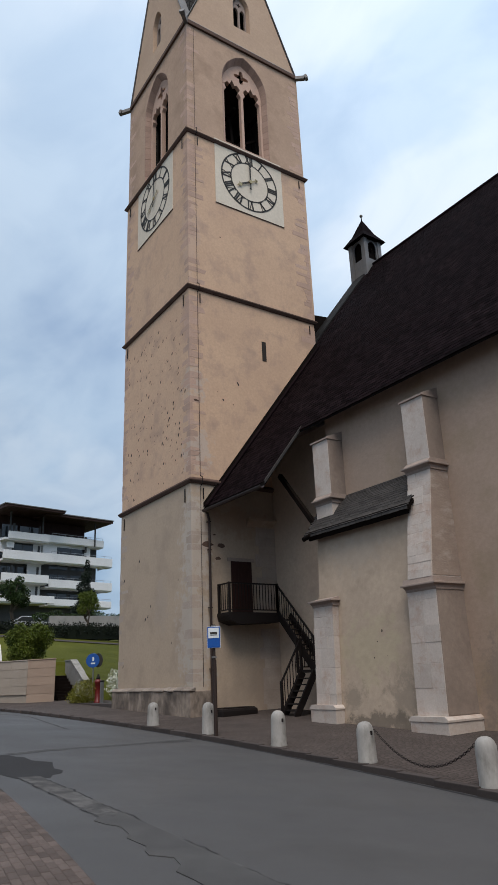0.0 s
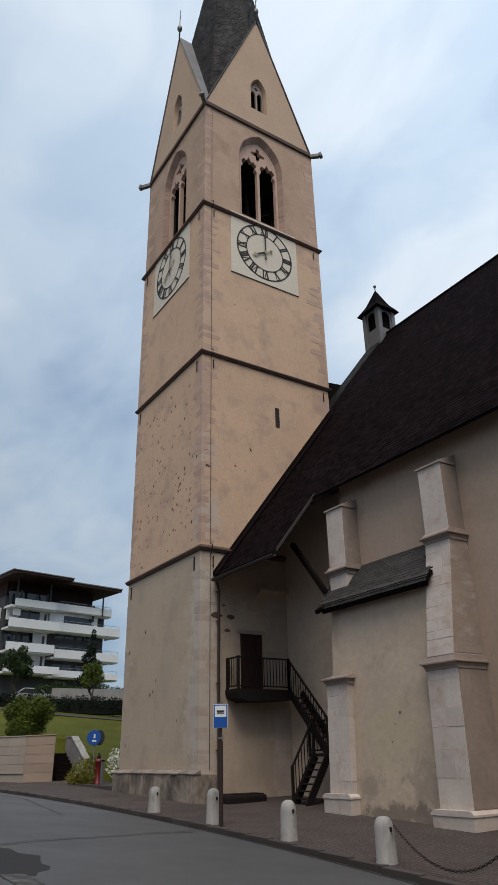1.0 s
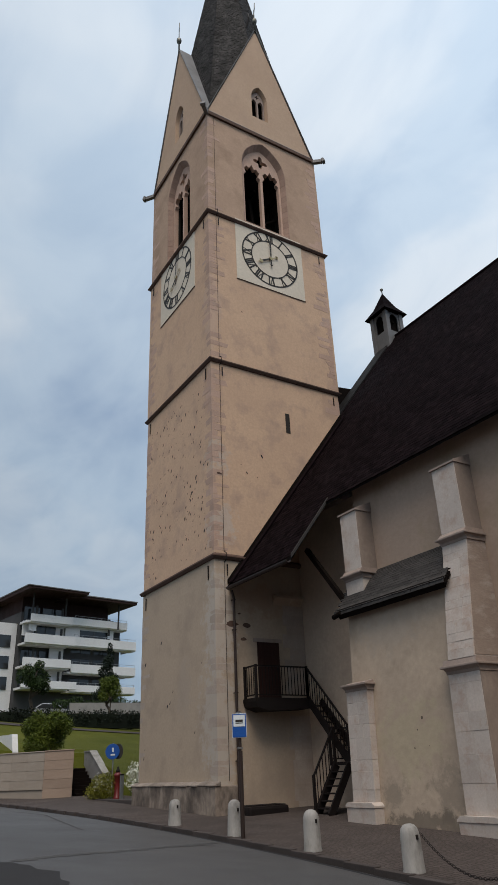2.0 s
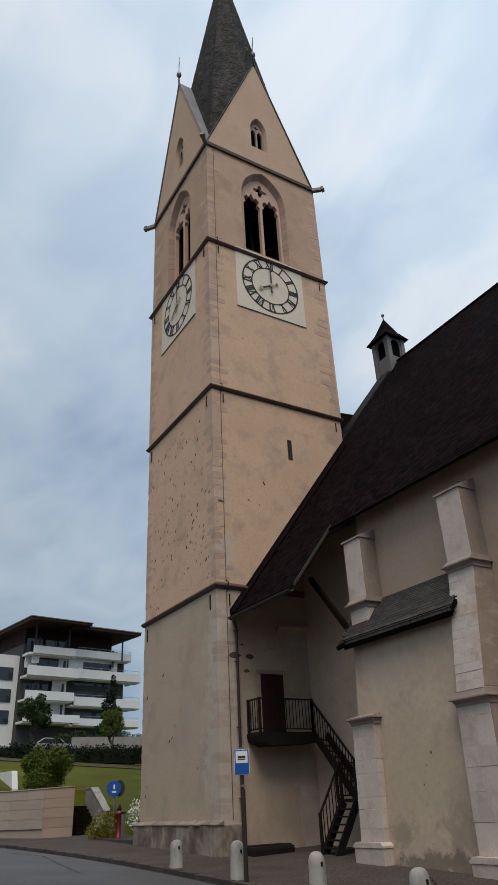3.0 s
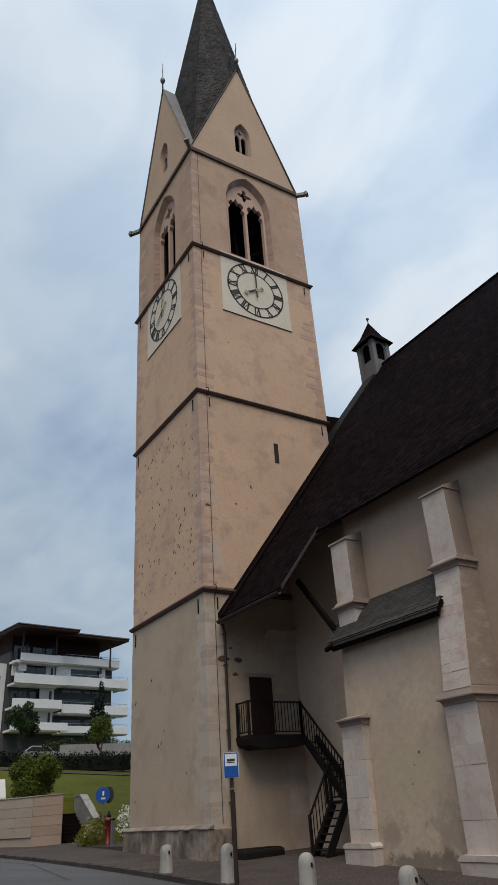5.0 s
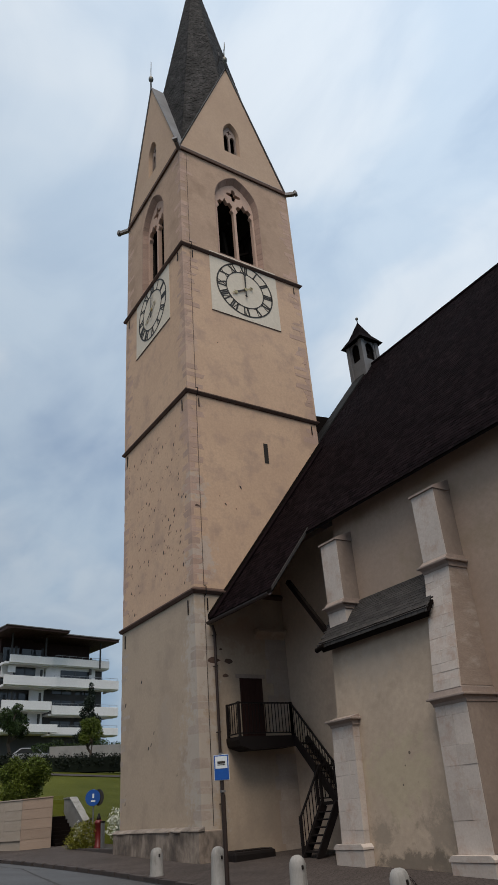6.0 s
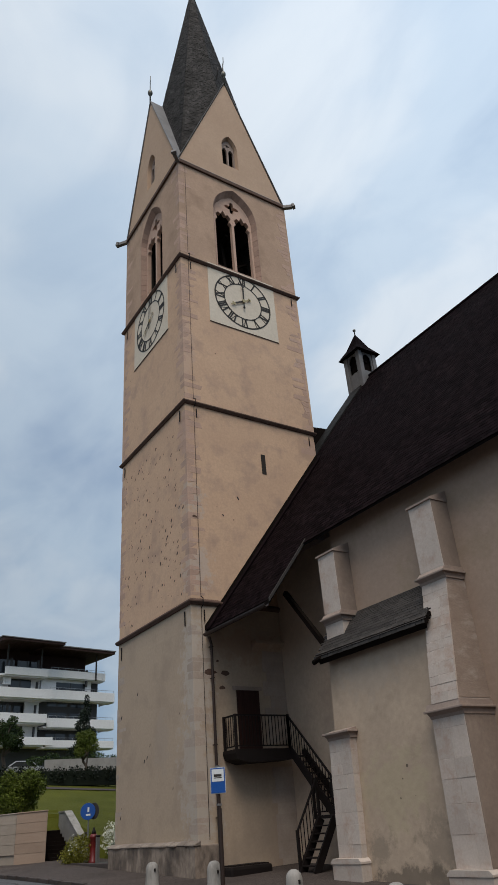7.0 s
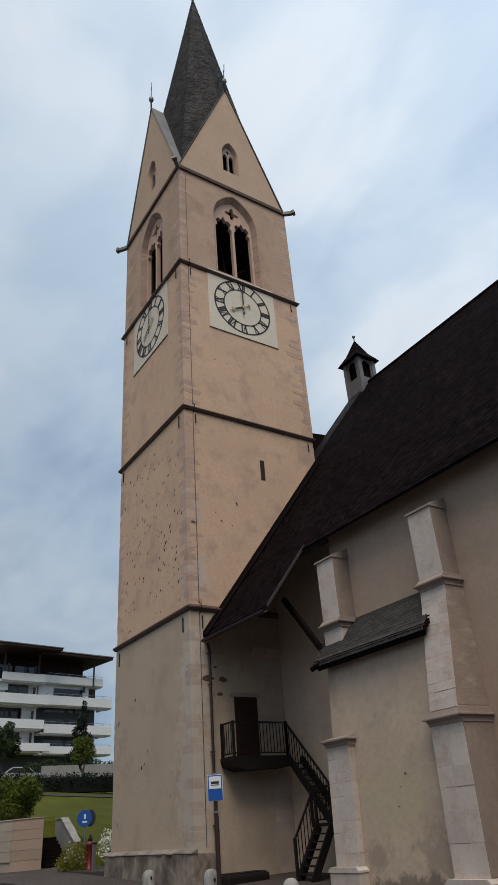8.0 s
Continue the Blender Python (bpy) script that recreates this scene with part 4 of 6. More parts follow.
EXY = 0.60
roof = np_("roof", roof_slab(4.27, NX + 0.4, EY, RY), M_UNDER, label="steep dark brown tiled roof")
np_("roof_boarding", roof_slab(0.05, 4.27, EXY, RY), M_UNDER, roof)
np_("roof_boarding", roof_slab(VX, 0.05, TD + 0.1, RY), M_UNDER, roof)
np_("back_slope", prism([(RY, RZ), (2 * RY - EY, EZ), (2 * RY - EY, EZ - 0.25), (RY, RZ - 0.35)], "x", VX, NX + 0.4), M_ROOF, roof)
np_("verge_board", prism([(EXY - 0.03, roof_z(EXY) + 0.06), (EY + 0.1, roof_z(EY + 0.1) + 0.06), (EY + 0.1, roof_z(EY + 0.1) - 0.07), (EXY - 0.03, roof_z(EXY) - 0.07)], "x", 4.27, 4.33), M_HOOD, roof, "dark weathered verge board")
np_("fascia", box((0.02, EXY - 0.03, roof_z(EXY) - 0.14), (4.27, EXY - 0.005, roof_z(EXY) - 0.02), 0.01), M_UNDER, roof)
np_("verge_strip", prism([(TD + 0.1, roof_z(TD + 0.1) + 0.13), (RY, RZ + 0.13), (RY, RZ - 0.1), (TD + 0.1, roof_z(TD + 0.1) - 0.1)], "x", VX - 0.12, VX + 0.85), M_SPIRE, roof, "grey metal verge strip")
np_("flashing", prism([(EXY - 0.05, roof_z(EXY) + 0.02), (TD - 0.05, roof_z(TD) + 0.05), (TD - 0.05, roof_z(TD) + 0.30), (EXY - 0.05, roof_z(EXY) + 0.20)], "x", 0.012, 0.10), M_UNDER, roof, "dark metal flashing against the tower")
np_("valley_gutter", prism([(EXY - 0.04, roof_z(EXY) + 0.03), (TD - 0.05, roof_z(TD) + 0.03), (TD - 0.05, roof_z(TD) + 0.09), (EXY - 0.04, roof_z(EXY) + 0.09)], "x", 0.10, 0.36), M_ROOFPIECE, roof, "dark gutter strip beside the tower")
bm = bmesh.new()
rod(bm, (VX, RY, RZ - 0.03), (NX, RY, RZ - 0.03), 0.13, 10)
np_("ridge_tile", bm, M_ROOF, roof)

# tiles in staggered courses
rnd = random.Random(9)
UPV = Vector((0, 1, SL)).normalized()
NRM = Vector((0, -SL, 1)).normalized()
COURSE, WIDE = 0.19, 0.22


def tile_shape(w, length=0.30, lift=0.016):
    p = [Vector((0.004, 0, 0)) + NRM * lift, Vector((w - 0.004, 0, 0)) + NRM * lift,
         Vector((w - 0.004, 0, 0)) + UPV * length + NRM * 0.004, Vector((0.004, 0, 0)) + UPV * length + NRM * 0.004]
    q = [p[0] - NRM * 0.02, p[1] - NRM * 0.02]
    return p + q, [(0, 1, 2, 3), (4, 5, 1, 0), (4, 0, 3), (5, 2, 1)]


verts, faces = [], []
single = []
slope = (Vector((0, RY, RZ)) - Vector((0, EXY, roof_z(EXY)))).length
row = 0
s = 0.0
while s < slope - 0.2:
    o = Vector((0, EXY, roof_z(EXY))) + UPV * s
    if o.y < EY - 0.02:
        x0, x1 = 0.06, 4.28
    elif o.y < TD + 0.1:
        x0, x1 = 0.06, 26.0
    else:
        x0, x1 = VX + 0.3, 26.0
    x = x0 - (row % 2) * WIDE / 2
    while x < x1:
        a = max(x, x0)
        w = min(x + WIDE, x1) - a
        at = o + Vector((a, 0, 0)) + UPV * rnd.uniform(-0.012, 0.012) + NRM * rnd.uniform(0, 0.005)
        if EY - 0.02 <= o.y < EY + 0.34 and 9.0 < a < 20.0 and w > WIDE - 0.01:
            single.append(at)
        elif w > 0.03:
            vs, fs = tile_shape(w)
            n = len(verts)
            verts += [tuple(v + at - Vector((8, 8, 0))) for v in vs]
            faces += [tuple(i + n for i in f) for f in fs]
        x += WIDE
    s += COURSE
    row += 1
field = raw("roof_tiles", verts, faces, M_ROOF, roof, "dark brown flat tiles in courses")
tagged(field, kind="stuff")

# lower roof beyond the gable end
np_("lower_roof", prism([(6.9, 16.8), (8.2, 19.62), (9.9, 19.82), (15.0, 15.6)], "x", -14.0, VX - 0.2), M_UNDER, roof, "dark boarded gable of a lower roof beyond the tower")

# ridge turret
turret = thing("ridge_turret", "small dark wooden bell turret with pyramid roof on the ridge", "bell turret", (-1.1, RY, RZ - 0.43))


def rp(name, bm, mat, parent=None, label=""):
    return part(name, bm, mat, parent or turret, label)


TS = 0.52
for sx in (-1, 1):
    for sy in (-1, 1):
        rp("post", box((sx * TS - 0.13, sy * TS - 0.13, -1.2), (sx * TS + 0.13, sy * TS + 0.13, 2.15), 0.01), M_SLATE)
for d in range(4):
    m = pose(0, 0, 0, 0, 0, 90 * d)
    wall = plate([(-TS + 0.13, -1.2), (TS - 0.13, -1.2), (TS - 0.13, 2.15), (-TS + 0.13, 2.15)], [arch(-0.30, 0.30, 0.75, 1.55, 1.9, 5)], 0.06,
                 lambda u, v, w, m=m: m @ Vector((TS + 0.06 - w, u, v)))
    rp("side_wall", wall, M_SLATE, label="weathered grey boards with an arched opening")
bm = bmesh.new()
eave = [bm.verts.new((sx * 0.86, sy * 0.86, 2.0)) for sx, sy in ((-1, -1), (1, -1), (1, 1), (-1, 1))]
mid = [bm.verts.new((sx * 0.46, sy * 0.46, 2.62)) for sx, sy in ((-1, -1), (1, -1), (1, 1), (-1, 1))]
tip = bm.verts.new((0, 0, 3.75))
for i in range(4):
    bm.faces.new((eave[i], eave[(i + 1) % 4], mid[(i + 1) % 4], mid[i]))
    bm.faces.new((mid[i], mid[(i + 1) % 4], tip))
bm.faces.new(eave[::-1])
rp("roof", bm, M_ROOF, label="dark shingled pyramid roof")
rp("finial", lathe([(0.03, -0.1), (0.03, 0.15), (0.09, 0.22), (0.09, 0.3), (0.02, 0.36)], 10, (0, 0, 3.75)), M_COPPER)
rp("louvre_box", box((-0.40, -0.40, -1.0), (0.40, 0.40, 1.98)), M_UNDER)
bm = bmesh.new()
bar(bm, (-TS, 0, 1.42), (TS, 0, 1.42), 0.1, 0.12)
rp("bell_beam", bm, M_UNDER)

# ---- buttresses ----
def buttress(x0, x1, seed, foot):
    """A stepped buttress between x0 and x1; its front leans towards the wall above the lower moulding."""
    cx = (x0 + x1) / 2
    b = thing("buttress", "stepped pale stone buttress with mouldings against the nave wall", "buttress", (cx, 1.9, foot), "stone buttresses")
    inv = b.matrix_basis.inverted()

    def bp(name, bm, mat, label=""):
        bm.transform(inv)
        return part(name, bm, mat, b, label)

    r = random.Random(seed)
    lx = x0 - 0.16 if seed == 2 else x0
    rx = x1 if seed == 2 else x1 + 0.11

    def front(z):
        return 1.66 + 0.035 * (z - 0.5) if z < 3.85 else (1.66 + 0.155 * (z - 3.9) if seed == 2 else 2.19) if z < 7.2 else 2.19

    bp("footing", box((lx - 0.14, 1.50, foot - 0.35), (rx + 0.12, NY, foot + 0.40), 0.025), M_STONE, "pale stone footing block")
    bp("footing_top", prism([(lx - 0.16, foot + 0.40), (rx + 0.14, foot + 0.40), (rx + 0.14, foot + 0.45), (rx + 0.05, foot + 0.53), (lx - 0.05, foot + 0.53), (lx - 0.16, foot + 0.45)], "y", 1.48, NY), M_STONE)
    for z0, z1, a, c in ((foot + 0.53, 3.68, lx, rx), (4.02, 7.10, x0, x1), (7.40, 9.38, x0 + 0.02, x1 - 0.01)):
        z = z0
        while z < z1 - 0.02:
            t = min(z + (5.0 if z0 > 7.2 else r.uniform(0.13, 0.40) if z0 > 3.9 else r.uniform(0.25, 0.7)), z1)
            if z1 - t < 0.12:
                t = z1
            cuts = [a, c] if (t - z < 0.2 or z0 > 7.2) else [a, a + (c - a) * r.uniform(0.3, 0.7), c]
            for u, v in zip(cuts, cuts[1:]):
                o = r.uniform(0, 0.010)
                bm = prism([(front(z) - o, z), (front(t - 0.01) - o, t - 0.002), (NY - 0.001, t - 0.002), (NY - 0.001, z)], "x",
                           u - (o if u == a else -0.001), v + (o if v == c else -0.001), 0.004)
                bp("stone_block", bm, M_STONE)
            z = t
    for z, a, c, y0, up in ((3.68, lx, rx, front(3.6), front(4.05)), (7.10, x0, x1, front(7.05), 2.19)):
        bm = prism([(y0 - 0.005, z), (y0 - 0.03, z + 0.07), (y0 - 0.07, z + 0.10), (y0 - 0.12, z + 0.14), (y0 - 0.12, z + 0.20), (up, z + 0.34), (NY, z + 0.34), (NY, z)], "x", a - 0.04, c + 0.04)
        bp("moulding", bm, M_MOULD, "weathered projecting moulding")
        bm = box((a - 0.13, y0 - 0.145, z + 0.145), (c + 0.12, NY - 0.002, z + 0.205), 0.015)
        bp("drip_ledge", bm, M_MOULD)
    # plaster slabs on the flank, toned to hold this side darker than the front
    bp("flank_plaster", box((x1 - 0.012, 2.20, 7.44), (x1 + 0.012, NY - 0.002, 9.36), 0.004), M_FLANKDARK, "thin rough plaster on the flank")
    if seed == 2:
        bp("flank_plaster", prism([(1.68, foot + 0.55), (1.78, 3.66), (NY - 0.002, 3.66), (NY - 0.002, foot + 0.55)], "x", rx - 0.01, rx + 0.022), M_FLANKDARK, "thin rough plaster on the flank")
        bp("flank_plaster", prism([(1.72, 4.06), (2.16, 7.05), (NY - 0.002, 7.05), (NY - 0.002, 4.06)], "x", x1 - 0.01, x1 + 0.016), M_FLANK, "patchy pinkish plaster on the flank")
    bp("cap", prism([(2.13, 9.38), (2.13, 9.44), (NY, 9.44 + 0.42 * (NY - 2.13)), (NY, 9.38)], "x", x0 - 0.04, x1 + 0.04), M_MOULD, "sloping cap stone")
    return b


buttress(5.02, 5.87, 1, 0.20)
buttress(9.42, 10.30, 2, -0.04)
np_("pier_return", box((5.03, NY + 0.002, -0.4), (6.4, 3.96, 10.6)), M_NAVE)

# thick wall between the buttresses with its own tiled hood
infill = thing("buttress_wall", "rough plaster wall filling the bay between two buttresses", "wall", (7.3, 2.2, 0.1), kind="structure")
bm = prism([(1.78, -0.6), (2.16, 6.3), (NY - 0.003, 6.3), (NY - 0.003, -0.6)], "x", 5.03, 9.50)
bm.transform(infill.matrix_basis.inverted())
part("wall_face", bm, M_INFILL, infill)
np_("wall_plinth", box((10.95, NY - 0.14, -1.2), (NX, NY - 0.003, 0.42), 0.03), M_STONE, label="low pale stone wall plinth")

hood = thing("tiled_hood", "dark curved tiled hood roof between two buttresses", "roof", (7.8, 2.0, 6.4), kind="structure")


def hood_at(f):
    """The hood's profile from the wall (0) out to the drip (1), rolled under at the edge."""
    g = min(f / 0.86, 1.0)
    y, z = NY + 0.02 - 0.96 * g, 7.42 - 1.20 * g + 0.10 * math.sin(math.pi * g)
    if f > 0.86:
        a = (f - 0.86) / 0.14 * 2.0
        y, z = y - 0.13 * math.sin(a), z - 0.13 * (1 - math.cos(a))
    return Vector((0, y, z))


verts, faces = [], []
rnd = random.Random(17)
rows = 18
for k in range(rows):
    f0, f1 = (k + 1) / rows, max((k - 0.4) / rows, 0)
    x = 4.84 - (k % 2) * 0.12
    while x < 9.60:
        w = min(0.235, 9.60 - x)
        p0, p1 = hood_at(f0), hood_at(f1)
        n = Vector((0, -(p1 - p0).z, (p1 - p0).y)).normalized()
        if n.z < 0 and n.y > 0:
            n = -n
        j = Vector((0, 0, rnd.uniform(-0.004, 0.004)))
        n0 = Vector((0, -0.5 - f0, 1 - 0.5 * f0)).normalized()
        q = [p0 + n0 * 0.022 + j, p0 + n0 * 0.022 + j, p1 + n0 * 0.012, p1 + n0 * 0.012]
        lo = [p0 - n0 * 0.01 + j, p0 - n0 * 0.01 + j, p1 - n0 * 0.03, p1 - n0 * 0.03]
        xs = [x + 0.006, x + w - 0.004, x + w - 0.004, x + 0.006]
        s = len(verts)
        verts += [tuple(Vector((xx, 0, 0)) + v - Vector((7.8, 2.0, 6.4))) for xx, v in zip(xs + xs, q + lo)]
        faces += [(s, s + 1, s + 2, s + 3), (s + 7, s + 6, s + 5, s + 4), (s, s + 4, s + 5, s + 1), (s, s + 3, s + 7, s + 4), (s + 1, s + 5, s + 6, s + 2)]
        x += 0.24
tagged(raw("hood_tiles", verts, faces, M_HOOD, hood, "dark weathered tiles"), kind="stuff")
prof = [tuple(hood_at(i / 12)[1:]) for i in range(13)]
prof = prof + [(y + 0.10, z - 0.12) for y, z in prof[::-1][:-4]] + [(NY, 6.6)]
bm = prism(prof, "x", 4.90, 9.56)
bm.transform(hood.matrix_basis.inverted())
part("hood_core", bm, M_UNDER, hood)
bm = bmesh.new()
e = hood_at(1)
rod(bm, (4.72, e.y - 0.02, e.z - 0.03), (5.1, e.y, e.z + 0.05), 0.08, 10)
for k in range(4):
    add_box(bm, (9.54, 1.80 + 0.08 * k, 6.02 + 0.10 * k), (9.68, 1.85 + 0.08 * k, 6.14 + 0.10 * k))
bm.transform(hood.matrix_basis.inverted())
part("hood_end", bm, M_UNDER, hood)

brace = thing("roof_brace", "dark slanting timber brace under the overhanging roof", "beam", (5.0, 2.2, 6.3), kind="structure")
bm = bmesh.new()
bar(bm, (5.06, 2.22, 6.28), (2.95, 2.22, 8.80), 0.15, 0.16)
bm.transform(brace.matrix_basis.inverted())
part("timber", bm, M_UNDER, brace)

# ---- tower door, landing and steel stair ----
door = thing("tower_door", "closed dark red wooden door in the tower wall", "door", (0.0, 2.22, 4.0), kind="structure")
DI = door.matrix_basis.inverted()


def dp(name, bm, mat, parent=None, label=""):
    bm.transform(DI)
    return part(name, bm, mat, parent or door, label)


leaf = dp("door_leaf", box((0.004, 1.75, 4.0), (0.05, 2.70, 6.0), 0.006), M_DOOR)
for k in range(6):
    dp("plank", box((0.05, 1.755 + k * 0.158, 4.02), (0.065, 1.755 + k * 0.158 + 0.148, 5.98), 0.004), M_DOOR, leaf)
dp("lintel", box((0.002, 1.6, 6.0), (0.03, 2.86, 6.14), 0.005), M_MOULD)
dp("latch", box((0.065, 2.55, 4.98), (0.10, 2.62, 5.10), 0.005), M_IRON, leaf)

stair = thing("steel_stair", "dark steel outside stair with railings below the tower door", "staircase", (1.0, 2.2, 0.3))
SI = stair.matrix_basis.inverted()


def sp(name, bm, mat=M_IRON, parent=None, label=""):
    bm.transform(SI)
    return part(name, bm, mat, parent or stair, label)


def railing(pts, height, gap=0.14, posts=True):
    """Handrail, lower rail and balusters along a run of places."""
    for a, b in zip(pts, pts[1:]):
        a, b = Vector(a), Vector(b)
        up = Vector((0, 0, height))
        bm = bmesh.new()
        bar(bm, a + up, b + up, 0.06, 0.05)
        sp("handrail", bm)
        bm = bmesh.new()
        bar(bm, a + Vector((0, 0, 0.10)), b + Vector((0, 0, 0.10)), 0.04, 0.04)
        sp("lower_rail", bm)
        n = max(1, int(round(Vector((b.x - a.x, b.y - a.y, 0)).length / gap)))
        for i in range(1, n):
            p = a.lerp(b, i / n)
            bm = bmesh.new()
            bar(bm, p + Vector((0, 0, 0.10)), p + up, 0.022, 0.022)
            sp("baluster", bm)
    for p in pts:
        bm = bmesh.new()
        add_box(bm, (p[0] - 0.04, p[1] - 0.04, p[2] - 0.1), (p[0] + 0.04, p[1] + 0.04, p[2] + height + 0.04))
        sp("rail_post", bm)


sp("landing", prism([(1.06, 3.95), (3.42, 3.95), (3.42, 3.60), (1.55, 3.52), (1.12, 3.66), (1.06, 3.84)], "x", 0.02, 0.88))
railing([(0.06, 1.14, 3.95), (0.82, 1.14, 3.95), (0.82, 3.34, 3.95)], 1.08)


def flight(p0, p1, across, n):
    """Open-tread steps from p0 (top) to p1 (foot); across: the vector to the other stringer."""
    p0, p1, across = Vector(p0), Vector(p1), Vector(across)
    for o in (Vector((0, 0, 0)), across):
        bm = bmesh.new()
        bar(bm, p0 + o, p1 + o, 0.06, 0.24)
        sp("stringer", bm)
    run = Vector((p1.x - p0.x, p1.y - p0.y, 0)).normalized()
    for i in range(1, n + 1):
        c = p0.lerp(p1, i / (n + 1)) + across / 2
        bm = bmesh.new()
        bar(bm, c - across / 2, c + across / 2, 0.24, 0.04)
        sp("tread", bm)


flight((0.85, 3.34, 3.86), (2.95, 3.34, 1.72), (0, 0.54, 0), 10)
railing([(0.82, 3.34, 3.95), (2.95, 3.34, 1.82)], 1.08)
sp("half_landing", box((2.35, 3.06, 1.70), (4.1, 3.9, 1.80), 0.01))
railing([(2.30, 3.04, 1.80), (2.38, 3.9, 1.80)], 1.05)
flight((2.50, 3.10, 1.72), (2.50, 2.18, 0.28), (0.70, 0, 0), 6)
railing([(2.46, 3.08, 1.80), (2.46, 2.16, 0.36)], 1.05, 0.13)
for x, y in ((2.4, 3.85), (4.05, 3.85), (4.05, 3.1)):
    sp("support_post", box((x - 0.05, y - 0.05, 0.1), (x + 0.05, y + 0.05, 1.72)))

rnd = random.Random(61)
z = 0.2
while z < 7.4:
    h = rnd.uniform(0.3, 0.55)
    y0 = rnd.choice((2.95, 3.1, 3.25)) + rnd.uniform(-0.08, 0.08)
    if not (3.5 < z + h and z < 4.1):
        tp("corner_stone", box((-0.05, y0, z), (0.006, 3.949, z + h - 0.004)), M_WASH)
    z += h

corbel = thing("stone_corbel", "small stone ledge high on the tower wall", "ledge", (0.0, 3.3, 7.7), kind="structure")
bm = prism([(0.0, -0.25), (0.12, -0.1), (0.26, 0.0), (0.26, 0.10), (0.0, 0.10)], "y", -0.75, 0.6)
part("ledge", bm, M_LOWPLASTER, corbel)

hatch = thing("cellar_hatch", "low black ribbed cellar hatch by the tower wall", "hatch", (0.65, 1.6, 0.33))
part("hatch_body", box((-0.4, -1.05, -0.15), (0.4, 0.50, 0.27), 0.09), M_IRON, hatch)
for k in range(13):
    part("rib", box((-0.32, -0.96 + k * 0.11, 0.25), (0.32, -0.91 + k * 0.11, 0.295), 0.004), M_IRON, hatch)

pipe = thing("downpipe", "thin brown metal downpipe on the tower wall", "drainpipe", (0.10, 0.72, 0.35))
bm = bmesh.new()
rod(bm, (0.05, 0, 0.0), (0.05, 0, 7.2), 0.05, 10)
rod(bm, (0.05, 0, 7.2), (0.12, -0.12, 7.45), 0.05, 10)
part("pipe", bm, M_PIPE, pipe)
for z in (1.6, 3.8, 6.0, 7.1):
    part("bracket", box((-0.07, -0.06, z), (0.10, 0.06, z + 0.035), 0.005), M_PIPE, pipe)
gutter = thing("gutter", "dark metal eaves gutter above the stair recess", "gutter", (2.1, EXY - 0.12, roof_z(EXY) - 0.14), kind="structure")
gpts = [(0.10 * math.cos(a) , 0.10 * math.sin(a)) for a in (math.pi + math.pi * i / 8 for i in range(9))]
gpts += [(0.085 * math.cos(a), 0.085 * math.sin(a)) for a in (2 * math.pi - math.pi * i / 8 for i in range(9))]
part("trough", prism(gpts, "x", -1.95, 2.15), M_PIPE, gutter)


# ---- street furniture ----
def bollard(x, height, tilt, seed, rings):
    y = kerb_y(x) + 0.30
    z = walk_z(x, y)
    b = thing("stone_bollard", "round-topped white stone bollard at the kerb", "bollard", (x, y, z), "bollards along the kerb")
    b.matrix_basis = pose(x, y, z, tilt[0], tilt[1], seed * 40)
    h = height
    bm = lathe([(0.205, -0.1), (0.203, 0.02), (0.192, 0.05), (0.178, h * 0.70), (0.172, h * 0.80), (0.15, h * 0.90), (0.105, h * 0.97), (0.045, h)], 24)
    r = random.Random(seed)
    for v in bm.verts:
        v.co.x += r.uniform(-0.005, 0.005)
        v.co.y += r.uniform(-0.005, 0.005)
    part("shaft", bm, M_BOLLARD, b)
    for a in rings:
        bm = bmesh.new()
        m = Matrix.Rotation(math.radians(a - seed * 40), 4, "Z") @ Matrix.Translation((0.18, 0, h * 0.72))
        add_box(bm, (-0.02, -0.022, -0.04), (0.025, 0.022, 0.04), m)
        bmesh.ops.bevel(bm, geom=bm.edges[:], offset=0.01, segments=1, affect="EDGES")
        part("chain_eye", bm, M_IRON, b, "rusty iron chain eye")
    return Vector((x, y, z))


bollard(1.22, 0.70, (0, 0), 1, (0,))
bollard(4.84, 0.84, (0, 0), 2, (0,))
bollard(8.43, 0.80, (0, 1), 3, (0,))
P4 = bollard(11.80, 0.76, (0, 1.5), 4, (0,))
P5 = bollard(15.06, 0.75, (0, 2), 5, (180,))

